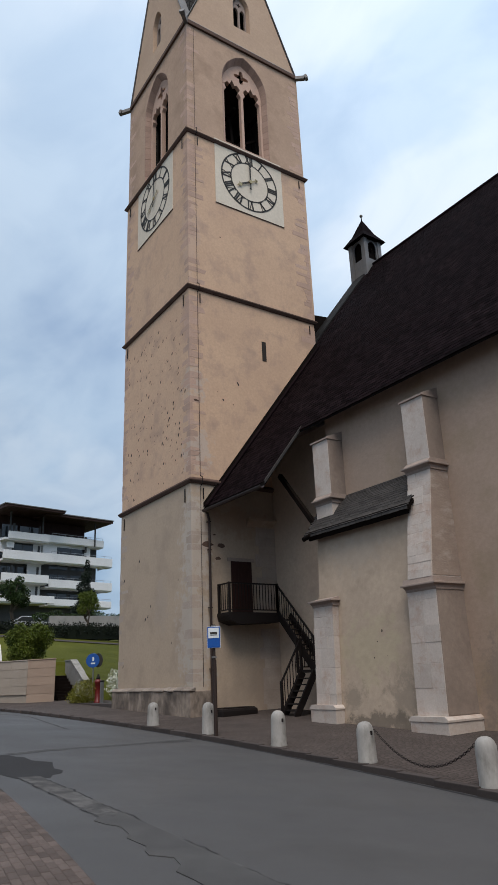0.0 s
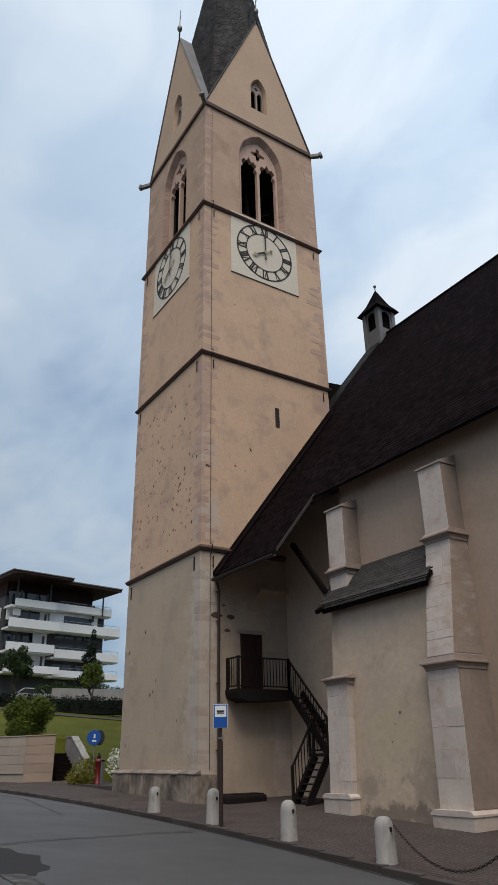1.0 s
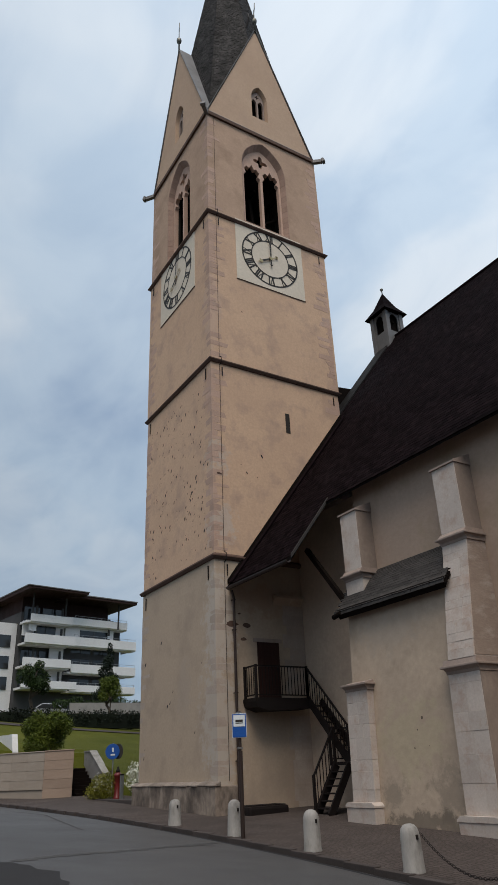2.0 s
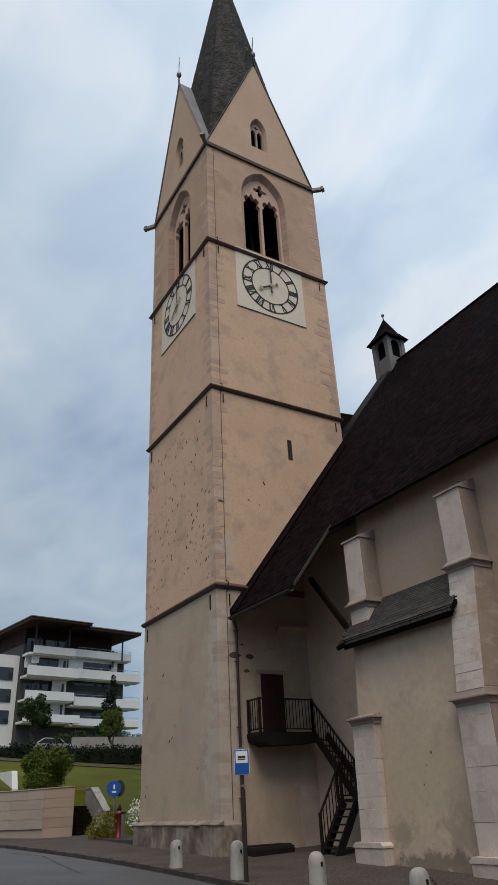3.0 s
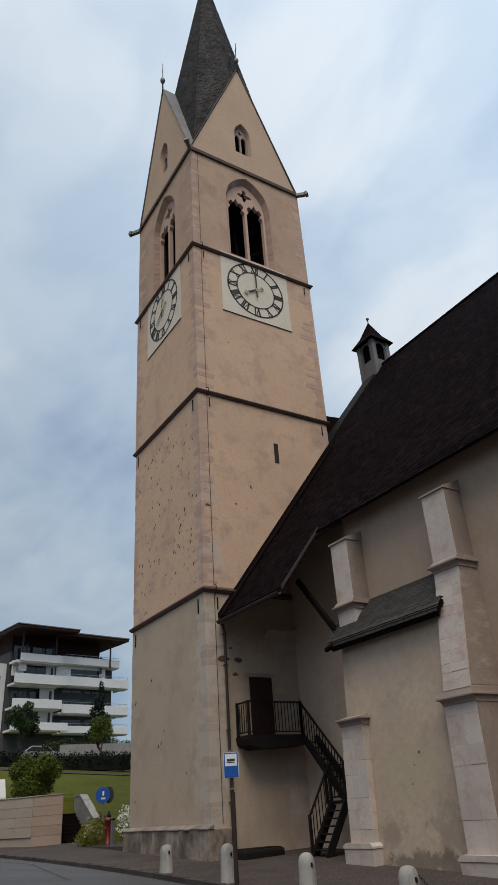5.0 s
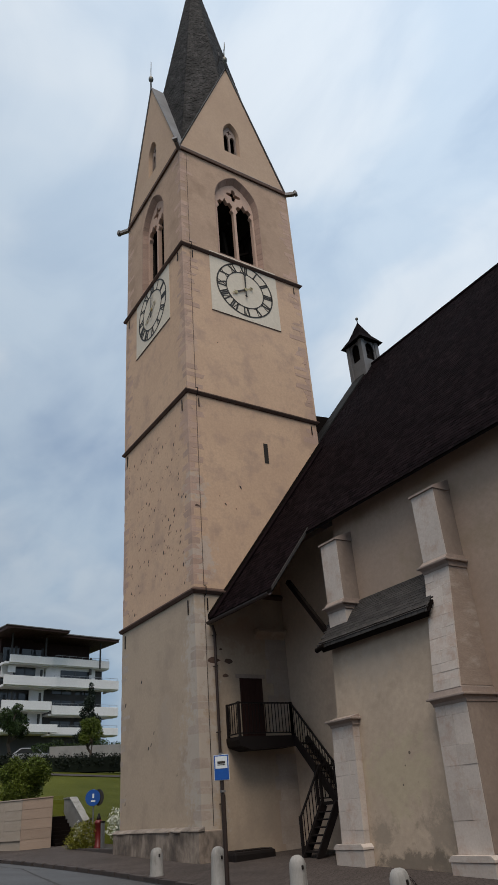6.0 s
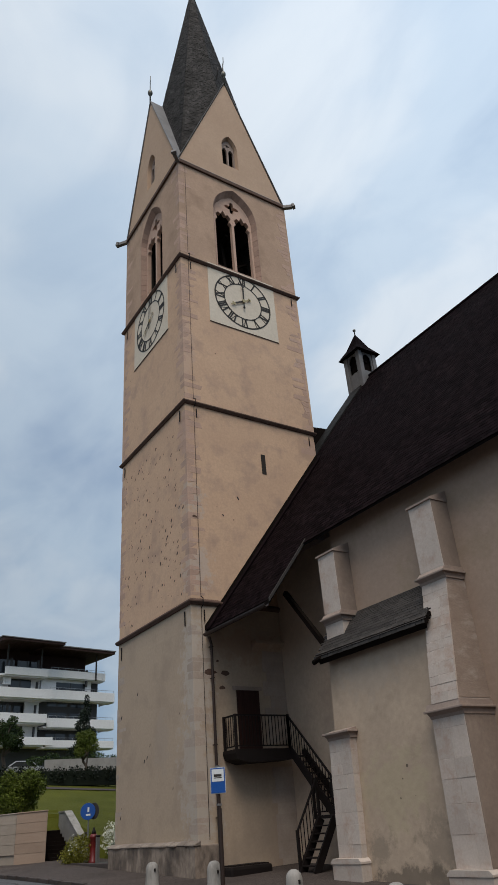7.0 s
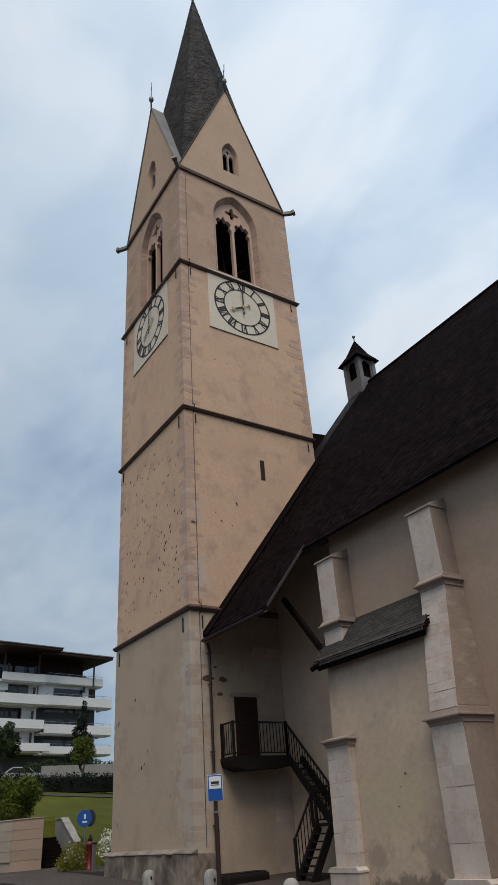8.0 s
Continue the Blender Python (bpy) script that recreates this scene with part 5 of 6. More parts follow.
chain = thing("bollard_chain", "rusty iron chain hanging between two bollards", "chain", ((P4 + P5) / 2)[:])
a, b = P4 + Vector((0.24, 0.02, 0.62)), P5 + Vector((-0.24, 0.0, 0.62))
link_mesh = None
count = 46
for i in range(count):
    f, g2 = i / count, (i + 1) / count

    def hang(f):
        return a.lerp(b, f) + Vector((0, 0, -0.50 * (1 - (2 * f - 1) ** 2)))

    p, q = hang(f), hang(g2)
    if link_mesh is None:
        bm = bmesh.new()
        ringv = []
        for k in range(10):
            t = 2 * math.pi * k / 10
            c = Vector((0.042 * math.cos(t), 0.022 * math.sin(t), 0))
            o = Vector((math.cos(t), math.sin(t), 0))
            ringv.append([bm.verts.new(c + o * 0.007 * math.cos(s) + Vector((0, 0, 0.007 * math.sin(s)))) for s in (0, 1.57, 3.14, 4.71)])
        for k in range(10):
            for j in range(4):
                bm.faces.new((ringv[k][j], ringv[(k + 1) % 10][j], ringv[(k + 1) % 10][(j + 1) % 4], ringv[k][(j + 1) % 4]))
        lk = part("link", bm, M_IRON, chain)
        link_mesh = lk.data
    else:
        lk = new("link", link_mesh)
        lk.parent = chain
    d = (q - p).normalized()
    lk.matrix_basis = Matrix.Translation((p + q) / 2 - (P4 + P5) / 2) @ d.to_track_quat("X", "Z").to_matrix().to_4x4() @ pose(0, 0, 0, 90 * (i % 2), 0, 0)

bus = thing("bus_stop_sign", "blue and white bus stop sign on a dark pole", "sign", (5.40, kerb_y(5.40) + 0.22, walk_z(5.40, -2.2)))
FACE = pose(0, 0, 0, 0, 0, 52)     # the plate looks along the street
bm = bmesh.new()
rod(bm, (0, 0, -0.1), (0, 0, 2.0), 0.055, 12)
rod(bm, (0, 0, 2.0), (0, 0, 2.98), 0.035, 12)
part("pole", bm, M_PIPE, bus)
panel = part("plate", box((-0.185, -0.075, 2.335), (0.185, -0.0705, 2.915), 0.002, None), M_BLUE, bus, "blue enamel plate with a white upper field")
panel.matrix_basis = FACE
part("border", box((-0.195, -0.070, 2.325), (0.195, -0.058, 2.925), 0.01), M_SIGNWHITE, panel, "pale sign border")
part("white_field", box((-0.155, -0.080, 2.60), (0.155, -0.0752, 2.885), 0.004), M_SIGNWHITE, panel)
bm = bmesh.new()
add_box(bm, (-0.10, -0.084, 2.71), (0.10, -0.0802, 2.77))
add_box(bm, (-0.10, -0.084, 2.675), (0.10, -0.0802, 2.695))
part("symbol", bm, M_BLACK, panel)
part("clamp", box((-0.05, -0.06, 2.05), (0.05, 0.05, 2.10), 0.005), M_GALV, bus)
part("clamp", box((-0.05, -0.06, 2.92), (0.05, 0.05, 2.97), 0.005), M_GALV, bus)

# ---- kerb stones ----
kerb = thing("kerb", "porphyry kerb stones between road and pavement", "kerb", (0, 0, 0), kind="structure")
stone = None
x = -30.0
while x < 30:
    w = 0.98
    y0, y1 = kerb_y(x), kerb_y(x + w)
    z0, z1 = walk_z(x, y0), walk_z(x + w, y1)
    if stone is None:
        k = part("kerb_stone", box((0, -0.02, -0.3), (w, 0.15, 0.004), 0.012), M_KERB, kerb)
        stone = k.data
    else:
        k = new("kerb_stone", stone)
        k.parent = kerb
    k.matrix_basis = Matrix.Translation((x, y0, z0)) @ Matrix(((1, 0, 0, 0), (y1 - y0, 1, 0, 0), ((z1 - z0), 0, 1, 0), (0, 0, 0, 1)))
    x += 1.0

# ---- road repairs ----
def patch(name, pts, mat, label, lift=0.004):
    bm = bmesh.new()
    lo = [bm.verts.new((px, py, road_z(px, py) + lift - 0.02)) for px, py in pts]
    hi = [bm.verts.new((px, py, road_z(px, py) + lift)) for px, py in pts]
    bm.faces.new(hi)
    n = len(pts)
    for i in range(n):
        bm.faces.new((lo[i], lo[(i + 1) % n], hi[(i + 1) % n], hi[i]))
    bmesh.ops.triangulate(bm, faces=[f for f in bm.faces if len(f.verts) > 4])
    return tagged(part(name, bm, mat), label, "road repair", kind="structure")


rnd = random.Random(31)
blob = [(9.3 + 1.9 * math.cos(a) * rnd.uniform(0.85, 1.1), -8.9 + 0.75 * math.sin(a) * rnd.uniform(0.8, 1.15)) for a in (2 * math.pi * i / 26 for i in range(26))]
patch("asphalt_patch", blob, M_PATCH, "dark patch of newer asphalt in the road")


def seam(pts, width, seed, mat, label):
    r = random.Random(seed)
    dense = []
    for (ax, ay), (bx, by) in zip(pts, pts[1:]):
        n = max(2, int(math.hypot(bx - ax, by - ay) / 0.12))
        dense += [(ax + (bx - ax) * i / n + r.uniform(-0.03, 0.03), ay + (by - ay) * i / n + r.uniform(-0.03, 0.03)) for i in range(n)]
    left, right = [], []
    for i, (px, py) in enumerate(dense):
        qx, qy = dense[min(i + 1, len(dense) - 1)]
        ox, oy = dense[max(i - 1, 0)]
        d = math.hypot(qx - ox, qy - oy) or 1
        w = width * r.uniform(0.45, 1.2) / 2
        left.append((px - (qy - oy) / d * w, py + (qx - ox) / d * w))
        right.append((px + (qy - oy) / d * w, py - (qx - ox) / d * w))
    verts = [(px, py, road_z(px, py) + 0.006) for px, py in left + right]
    n = len(left)
    faces = [(i, i + 1, n + i + 1, n + i) for i in range(n - 1)]
    return tagged(raw("road_seam", verts, faces, mat), label, "road crack", kind="structure")


def crumble_edge(x):
    return -9.23 + 0.012 * math.sin(x * 5.1) + 0.01 * math.sin(x * 17.7 + 1.0)


# a long repaired trench, tarred along both sides and crumbling
xs = spaced(10.9, 21.5, 90)
verts = [(x, y, road_z(x, y) + 0.005) for x in xs for y in (-8.84, crumble_edge(x))]
tagged(raw("repaired_trench", verts, [(2 * i, 2 * i + 1, 2 * i + 3, 2 * i + 2) for i in range(len(xs) - 1)], M_CRUMBLE), "crumbling repaired trench along the road edge", "road repair", kind="structure")
patch("asphalt_patch", [(14.2, -8.87), (15.6, -8.85), (17.0, -8.87), (21.4, -8.86), (21.4, -9.52), (17.28, -9.48), (16.98, -9.5), (16.8, -9.36), (16.53, -9.29), (16.36, -9.47),
                        (16.2, -9.44), (16.02, -9.34), (15.6, -9.37), (15.42, -9.27), (15.04, -9.2), (14.86, -9.31), (14.63, -9.36), (14.4, -9.2), (14.5, -9.05)],
      M_JOINT, "rough dark patch in the repaired trench", 0.009)
for a, b, k in ((11.4, 13.4, 1), (13.6, 15.1, 2), (15.9, 16.7, 3), (16.9, 19.6, 4)):
    seam([(a, -8.87 + 0.02 * (k % 2)), ((a + b) / 2, -8.82), (b, -8.84)], 0.028, k, M_PATCH, "cracked tar seam in the asphalt")
for a, b, k in ((10.6, 12.3, 5), (12.5, 13.7, 6), (13.9, 14.7, 7)):
    seam([(a, -9.24), ((a + b) / 2, -9.21), (b, -9.23)], 0.026, k, M_PATCH, "cracked tar seam in the asphalt")
seam([(7.6, -8.5), (7.0, -7.53), (6.55, -6.6), (6.1, -5.29), (5.27, -3.63), (4.92, -2.65)], 0.26, 8, M_JOINT, "wide tarred joint across the road")
seam([(6.6, -6.3), (5.7, -4.4), (5.4, -3.0)], 0.14, 9, M_JOINT, "wide tarred joint across the road")
seam([(-9.2, -4.5), (-6.7, -3.8), (-2.1, -4.5), (1.0, -4.9)], 0.12, 10, M_JOINT, "wide tarred joint across the road")

# ---- left of the tower: cladded wall, steps, lawn, planting ----
def lawn_z(x, y):
    f = min(max((-9.5 - x) / 19.0, 0.0), 1.0)
    f2 = min(max((-28.5 - x) / 24.0, 0.0), 1.0)
    return 0.75 + 4.35 * (f * 0.9 + 0.1 * f * f) + 2.5 * f2 - 0.06 * min(max(y - 3.0, -6.0), 14.0) + 0.10 * math.sin(x * 0.3 + y * 0.17)


def wall_line(x):
    """Where the lawn meets the street wall."""
    return -0.15 if x > -15.1 else -1.35 + 0.48 * (x + 15.1)


verts, faces = [], []
xs = sorted(spaced(-9.2, -130, 90) + [-18.6, -18.64], reverse=True)
ny = 40
for x in xs:
    y0 = 1.76 if x > -18.62 else wall_line(x) + 0.35
    line = [y0] + [y0 + 90 * (j / (ny - 2)) ** 2 for j in range(ny - 1)]
    verts += [(x, y, lawn_z(x, y) - (1.9 if j == 0 else 0.0)) for j, y in enumerate(line)]
faces = [(i * ny + j, i * ny + j + 1, (i + 1) * ny + j + 1, (i + 1) * ny + j) for i in range(len(xs) - 1) for j in range(ny - 1)]
lawn = tagged(raw("lawn", verts, faces, M_GRASS), "sloping mown green lawn beside the church", "lawn", kind="structure")
for p in lawn.data.polygons:
    p.use_smooth = True


def clad_wall(name, a, b, top_a, top_b, rows, mats, label, thick=0.35):
    """A retaining wall clad with courses of stone slabs."""
    a, b = Vector((*a, 0)), Vector((*b, 0))
    d = (b - a)
    length = d.length
    d.normalize()
    w = thing(name, label, "wall", (a.x, a.y, walk_z(a.x, a.y)), kind="structure")
    rot = Matrix.Rotation(math.atan2(d.y, d.x), 4, "Z")
    w.matrix_basis = Matrix.Translation((a.x, a.y, walk_z(a.x, a.y))) @ rot
    part("core", prism([(0, -0.6), (length, -0.6), (length, top_b - 0.03), (0, top_a - 0.03)], "y", 0.03, thick), mats[0], w)
    n = max(1, round(length / 1.25))
    for r in range(rows):
        for c in range(n):
            x0, x1 = length * c / n, length * (c + 1) / n

            def top(x, r):
                return (top_a + (top_b - top_a) * x / length) * r / rows

            bm = prism([(x0 + 0.004, top(x0, r) + 0.006), (x1 - 0.004, top(x1, r) + 0.006), (x1 - 0.004, top(x1, r + 1) - 0.006), (x0 + 0.004, top(x0, r + 1) - 0.006)], "y", -0.02, 0.03)
            part("slab", bm, mats[1], w)
    part("coping", prism([(-0.02, top_a), (length + 0.02, top_b), (length + 0.02, top_b + 0.05), (-0.02, top_a + 0.05)], "y", -0.05, thick + 0.05, 0.008), mats[1], w)
    return w


clad_wall("street_wall", (-31.0, -9.0), (-15.2, -1.55), 1.75, 1.70, 4, (M_TRAV, M_TRAV), "beige stone-clad retaining wall along the street")
clad_wall("corner_wall", (-15.2, -1.55), (-14.75, -0.22), 2.10, 2.14, 5, (M_TRAVRED, M_TRAVRED), "reddish stone-clad end of the retaining wall")

steps = thing("garden_steps", "dark stone steps climbing between two walls to the lawn", "stairs", (-14.9, 0.5, 0.8), kind="structure")
for k in range(8):
    part("step", box((-0.32 * k - 0.36, -0.45, -0.4), (-0.32 * k, 0.75, 0.165 * (k + 1)), 0.01), M_UNDER, steps)
part("step_head", box((-4.2, -0.75, -0.4), (-2.56, 0.85, 1.33), 0.01), M_PAVING, steps)
tagged(part("lawn_bank", prism([(-17.7, 1.0), (-17.7, 2.10), (-19.2, lawn_z(-19.2, 0.6) + 0.06), (-19.2, 1.0)], "y", -0.4, 1.74), M_GRASS), "grass bank at the head of the garden steps", "lawn", kind="structure")
tagged(part("planting_bed", prism([(-15.28, -1.15), (-14.98, -0.26), (-18.75, -0.26), (-18.75, -2.85)], "z", 0.4, 2.80), M_GROUND), "raised soil bed behind the street wall", "planting bed", kind="structure")
parapet = thing("step_parapet", "sloping pale concrete parapet beside the garden steps", "parapet", (-14.6, 1.42, 0.85), kind="structure")
part("parapet_wall", prism([(-0.30, -0.4), (-0.30, 0.98), (-0.48, 1.0), (-2.49, 2.06), (-3.4, 2.06), (-3.4, -0.4)], "y", 0.0, 0.34), M_CONCRETE, parapet)
part("parapet_coping", prism([(-0.26, 0.98), (-0.45, 1.06), (-2.48, 2.13), (-3.45, 2.13), (-3.45, 2.063), (-2.50, 2.063), (-0.48, 1.003), (-0.26, 0.983)], "y", -0.03, 0.37), M_BOLLARD, parapet, "pale stone sloping coping")
part("end_pier", box((-0.36, 0.343, -0.4), (0.06, 1.0, 1.0), 0.015), M_CONCRETE, parapet)
part("pier_cap", box((-0.40, 0.32, 1.002), (0.10, 1.04, 1.08), 0.015), M_KERB, parapet, "dark stone cap")
bed = thing("bed_edging", "low stone edging of the flower bed", "kerb", (-9.6, 0.0, 0.6), kind="structure")
part("edging", box((-2.0, -0.12, -0.2), (2.5, 0.10, 0.16), 0.03), M_KERB, bed)
part("soil", box((-2.0, 0.10, -0.2), (2.5, 1.6, 0.12), 0.02), M_GROUND, bed)
upwall = thing("upper_wall", "pale end of an upper garden wall", "wall", (-19.5, -2.2, 2.9), kind="structure")
part("wall_body", prism([(-4.0, -0.6), (0.9, -0.6), (0.9, 0.15), (0.4, 1.05), (-4.0, 1.15)], "y", -0.15, 0.15), M_WHITE, upwall)


def leaves(name, blobs, n, size, mat, parent, seed, label="", flat=0.0):
    """A crown of many small leaf quads scattered in clumps: blobs are (centre, radii)."""
    r = np.random.default_rng(seed)
    k = len(blobs)
    verts, faces = [], []
    weights = np.array([b[1][0] * b[1][1] * b[1][2] for b in blobs]) ** 0.7
    pick = r.choice(k, n, p=weights / weights.sum())
    for i in range(n):
        c, rad = blobs[pick[i]]
        d = r.normal(size=3)
        d /= np.linalg.norm(d)
        p = np.array(c) + d * np.array(rad) * (r.uniform(0.35, 1.0) ** 0.6) * r.uniform(0.85, 1.12)
        u = r.normal(size=3)
        u /= np.linalg.norm(u)
        v = np.cross(u, r.normal(size=3))
        v /= np.linalg.norm(v)
        s = size * r.uniform(0.6, 1.3)
        b = len(verts)
        verts += [tuple(p - u * s), tuple(p + v * s * 0.5), tuple(p + u * s), tuple(p - v * s * 0.5)]
        faces.append((b, b + 1, b + 2, b + 3))
    return raw(name, verts, faces, mat, parent, label)


def tree(name, at, trunk_h, blobs, n, size, mat, seed, label, category="tree", limbs=6):
    t = thing(name, label, category, at)
    r = random.Random(seed)
    bm = bmesh.new()
    pts = [Vector((0, 0, -0.3))]
    for i in range(1, 6):
        pts.append(Vector((r.uniform(-0.06, 0.06) * i, r.uniform(-0.06, 0.06) * i, trunk_h * i / 5)))
    for i, (p, q) in enumerate(zip(pts, pts[1:])):
        w = 0.13 * trunk_h ** 0.3 * (1 - i * 0.13)
        m = Matrix.Translation((p + q) / 2) @ (q - p).to_track_quat("Z", "Y").to_matrix().to_4x4()
        bmesh.ops.create_cone(bm, cap_ends=True, segments=8, radius1=w, radius2=w * 0.88, depth=(q - p).length * 1.04, matrix=m)
    part("trunk", bm, M_BARK, t)
    for k in range(limbs):
        bm = bmesh.new()
        c = Vector(blobs[k % len(blobs)][0])
        p = pts[3 + k % 3]
        d = c - p
        m = Matrix.Translation((p + c) / 2) @ d.to_track_quat("Z", "Y").to_matrix().to_4x4()
        bmesh.ops.create_cone(bm, cap_ends=True, segments=6, radius1=0.05, radius2=0.02, depth=d.length, matrix=m)
        part("limb", bm, M_BARK, t)
    leaves("crown", blobs, n, size, mat, t, seed)
    return t


def clumps(seed, n, centre, spread, rad):
    r = random.Random(seed)
    return [((centre[0] + r.uniform(-1, 1) * spread[0], centre[1] + r.uniform(-1, 1) * spread[1], centre[2] + r.uniform(-1, 1) * spread[2]),
             tuple(rad * r.uniform(0.7, 1.25) for _ in range(3))) for _ in range(n)]


def on_lawn(x, y):
    return (x, y, lawn_z(x, y))


tree("young_tree", on_lawn(-30.0, 7.05), 2.0, clumps(5, 9, (0, 0, 2.75), (0.55, 0.55, 0.62), 0.46), 5000, 0.065, M_BUSH, 5, "young round-crowned tree on the lawn")
tree("broadleaf_tree", on_lawn(-31.0, 1.65), 2.6, clumps(8, 12, (0, 0, 3.1), (1.0, 1.1, 1.0), 0.5), 6000, 0.075, M_LEAF, 8, "loose-crowned broadleaf tree above the hedge")
tree("cypress", on_lawn(-44.0, 12.1), 1.0, [((0.25 * math.sin(2.3 * k), 0.25 * math.cos(1.7 * k), 0.9 + 0.72 * k), (1.5 * (1 - k / 9.8), 1.5 * (1 - k / 9.8), 0.7)) for k in range(9)], 11000, 0.09, M_CYPRESS, 12, "dark pointed conifer in front of the apartment building", limbs=2)
shrub = thing("large_shrub", "large yellowish-green shrub on top of the street wall", "shrub", (-17.0, -1.0, 2.80))
leaves("crown", clumps(21, 22, (0, 0, 1.05), (0.85, 0.75, 0.62), 0.55), 26000, 0.055, M_BUSH, shrub, 21)
bm = bmesh.new()
for k in range(7):
    rod(bm, (0.1 * k - 0.3, 0, -0.8), (0.22 * k - 0.7, 0.2 * (k % 3) - 0.2, 1.1), 0.03, 6)
part("stems", bm, M_BARK, shrub)
hedge = thing("clipped_hedge", "long dark clipped hedge across the lawn", "hedge", (-28.4, 8.0, 5.35))
leaves("foliage", [((-1.5 + 0.10 * k * 1.2, -14.0 + 1.2 * k, 0.35 + 0.05 * math.sin(k * 1.3) - 0.028 * k), (0.7, 0.9, 0.65)) for k in range(32)], 22000, 0.09, M_HEDGE, hedge, 25)
bm = bmesh.new()
for k in range(31):
    bar(bm, (-1.5 + 0.12 * k, -14.0 + 1.2 * k, 0.2 - 0.028 * k), (-1.5 + 0.12 * (k + 1), -14.0 + 1.2 * (k + 1), 0.2 - 0.028 * (k + 1)), 0.9, 0.9)
part("branch_core", bm, M_HEDGE, hedge)
rows_y = spaced(-4.0, 24.0, 20)
edge = tagged(raw("lawn_path", [(-27.2 + 0.10 * y + o, y, lawn_z(-27.2 + 0.10 * y + o, y) + 0.05) for y in rows_y for o in (0.0, -0.7)],
                  [(2 * i, 2 * i + 1, 2 * i + 3, 2 * i + 2) for i in range(19)], M_KERB), "narrow pale gravel path below the hedge", "path", kind="structure")

bedplants = thing("flowering_bush", "yellow-green bush with white flowers beside the tower", "bush", (-10.6, 0.45, 0.72))
leaves("foliage", clumps(33, 9, (-0.9, 0.0, 0.45), (0.9, 0.45, 0.25), 0.5), 7000, 0.042, M_GOLDLEAF, bedplants, 33)
leaves("blossom", clumps(34, 9, (-0.9, -0.25, 0.62), (0.95, 0.4, 0.25), 0.35), 420, 0.04, M_FLOWER, bedplants, 34, "small white blossoms")
white = thing("white_flower_bush", "dense bush of white blossoms against the tower", "bush", (-7.9, 0.75, 0.66))
leaves("foliage", clumps(36, 6, (0, 0, 0.55), (0.7, 0.4, 0.3), 0.5), 5000, 0.045, M_LEAF, white, 36)
leaves("blossom", clumps(37, 10, (0, -0.2, 1.0), (0.8, 0.45, 0.4), 0.34), 700, 0.045, M_FLOWER, white, 37)

hyd = thing("fire_hydrant", "red cast-iron hydrant standing in the flower bed", "hydrant", (-10.45, 0.50, 0.70))
part("barrel", lathe([(0.19, -0.1), (0.19, 0.1), (0.15, 0.14), (0.15, 0.92), (0.18, 0.96), (0.18, 1.02), (0.12, 1.10), (0.05, 1.13)], 16), M_RED, hyd)
part("cap", lathe([(0.10, 1.09), (0.10, 1.20), (0.05, 1.26), (0.05, 1.34), (0.02, 1.36)], 12), M_IRON, hyd, "dark iron cap")
part("outlet", box((-0.05, -0.2, 0.62), (0.05, 0.2, 0.74), 0.02), M_RED, hyd)

post = thing("marker_post", "short grey metal post beside the hydrant", "post", (-9.75, 0.42, 0.70))
part("shaft", box((-0.07, -0.07, -0.1), (0.07, 0.07, 0.98), 0.015), M_GALV, post)
part("head", box((-0.085, -0.085, 0.98), (0.085, 0.085, 1.05), 0.015), M_IRON, post, "dark cap")

rs = thing("round_blue_sign", "round blue mandatory path sign on a thin pole", "sign", (-10.82, 0.37, 0.55))
bm = bmesh.new()
rod(bm, (0, 0, -0.1), (0, 0, 2.5), 0.03, 10)
part("pole", bm, M_GALV, rs)
SF = pose(0, 0, 0, 0, 0, 56) @ pose(0, 0, 2.15, 90, 0, 0)
bm = lathe([(0.33, -0.012), (0.335, 0.0), (0.33, 0.012)], 32)
bm.transform(SF @ Matrix.Translation((-0.02, 0, 0.06)))
disc = part("disc", bm, M_BLUE, rs)
bm = bmesh.new()
m = SF @ Matrix.Translation((0, 0, 0.075))
add_box(bm, (-0.04, -0.02, 0), (0.04, 0.16, 0.004), m)
add_box(bm, (-0.10, -0.17, 0), (0.10, -0.10, 0.004), m)
part("symbol", bm, M_SIGNWHITE, disc)
bm = lathe([(0.33, -0.012), (0.335, 0.0), (0.33, 0.012)], 32)
bm.transform(pose(0, 0, 0, 0, 0, 20) @ pose(0.16, 0.16, 2.15, 90, 0, 0))
part("second_disc", bm, M_BLACK, rs, "dark back of a second round sign")

# low wall and parking terrace before the apartment house
tw2 = thing("terrace_wall", "low grey stone terrace wall above the hedge", "wall", (-36.0, 10.0, 6.2), kind="structure")
bm = bmesh.new()
bar(bm, (-1.5, -3.5, 0.35), (2.0, 22.0, 0.35), 0.4, 1.5)
part("wall_body", bm, M_CONCRETE, tw2)
terrace_shrubs = thing("terrace_shrubs", "row of low green shrubs above the terrace wall", "shrubs", (-37.0, 10.0, 7.0))
leaves("foliage", [((-1.3 + 0.13 * k, -4 + 1.25 * k, 0.3 + 0.15 * math.sin(2.1 * k)), (0.7, 0.8, 0.45)) for k in range(20)], 9000, 0.085, M_LEAF, terrace_shrubs, 44)

# ---- apartment house up the slope ----
AB = Matrix(((-0.172, -0.985, 0, -71.4), (0.985, -0.172, 0, 9.0), (0, 0, 1, 0), (0, 0, 0, 1)))   # x along the front, y into the house
house = thing("apartment_building", "modern white apartment building with long balconies and brown flat roofs", "apartment building", (-72, 16, 9.8))
HI = house.matrix_basis.inverted() @ AB


def hp(name, bm, mat, parent=None, label=""):
    bm.transform(HI)
    return part(name, bm, mat, parent or house, label)


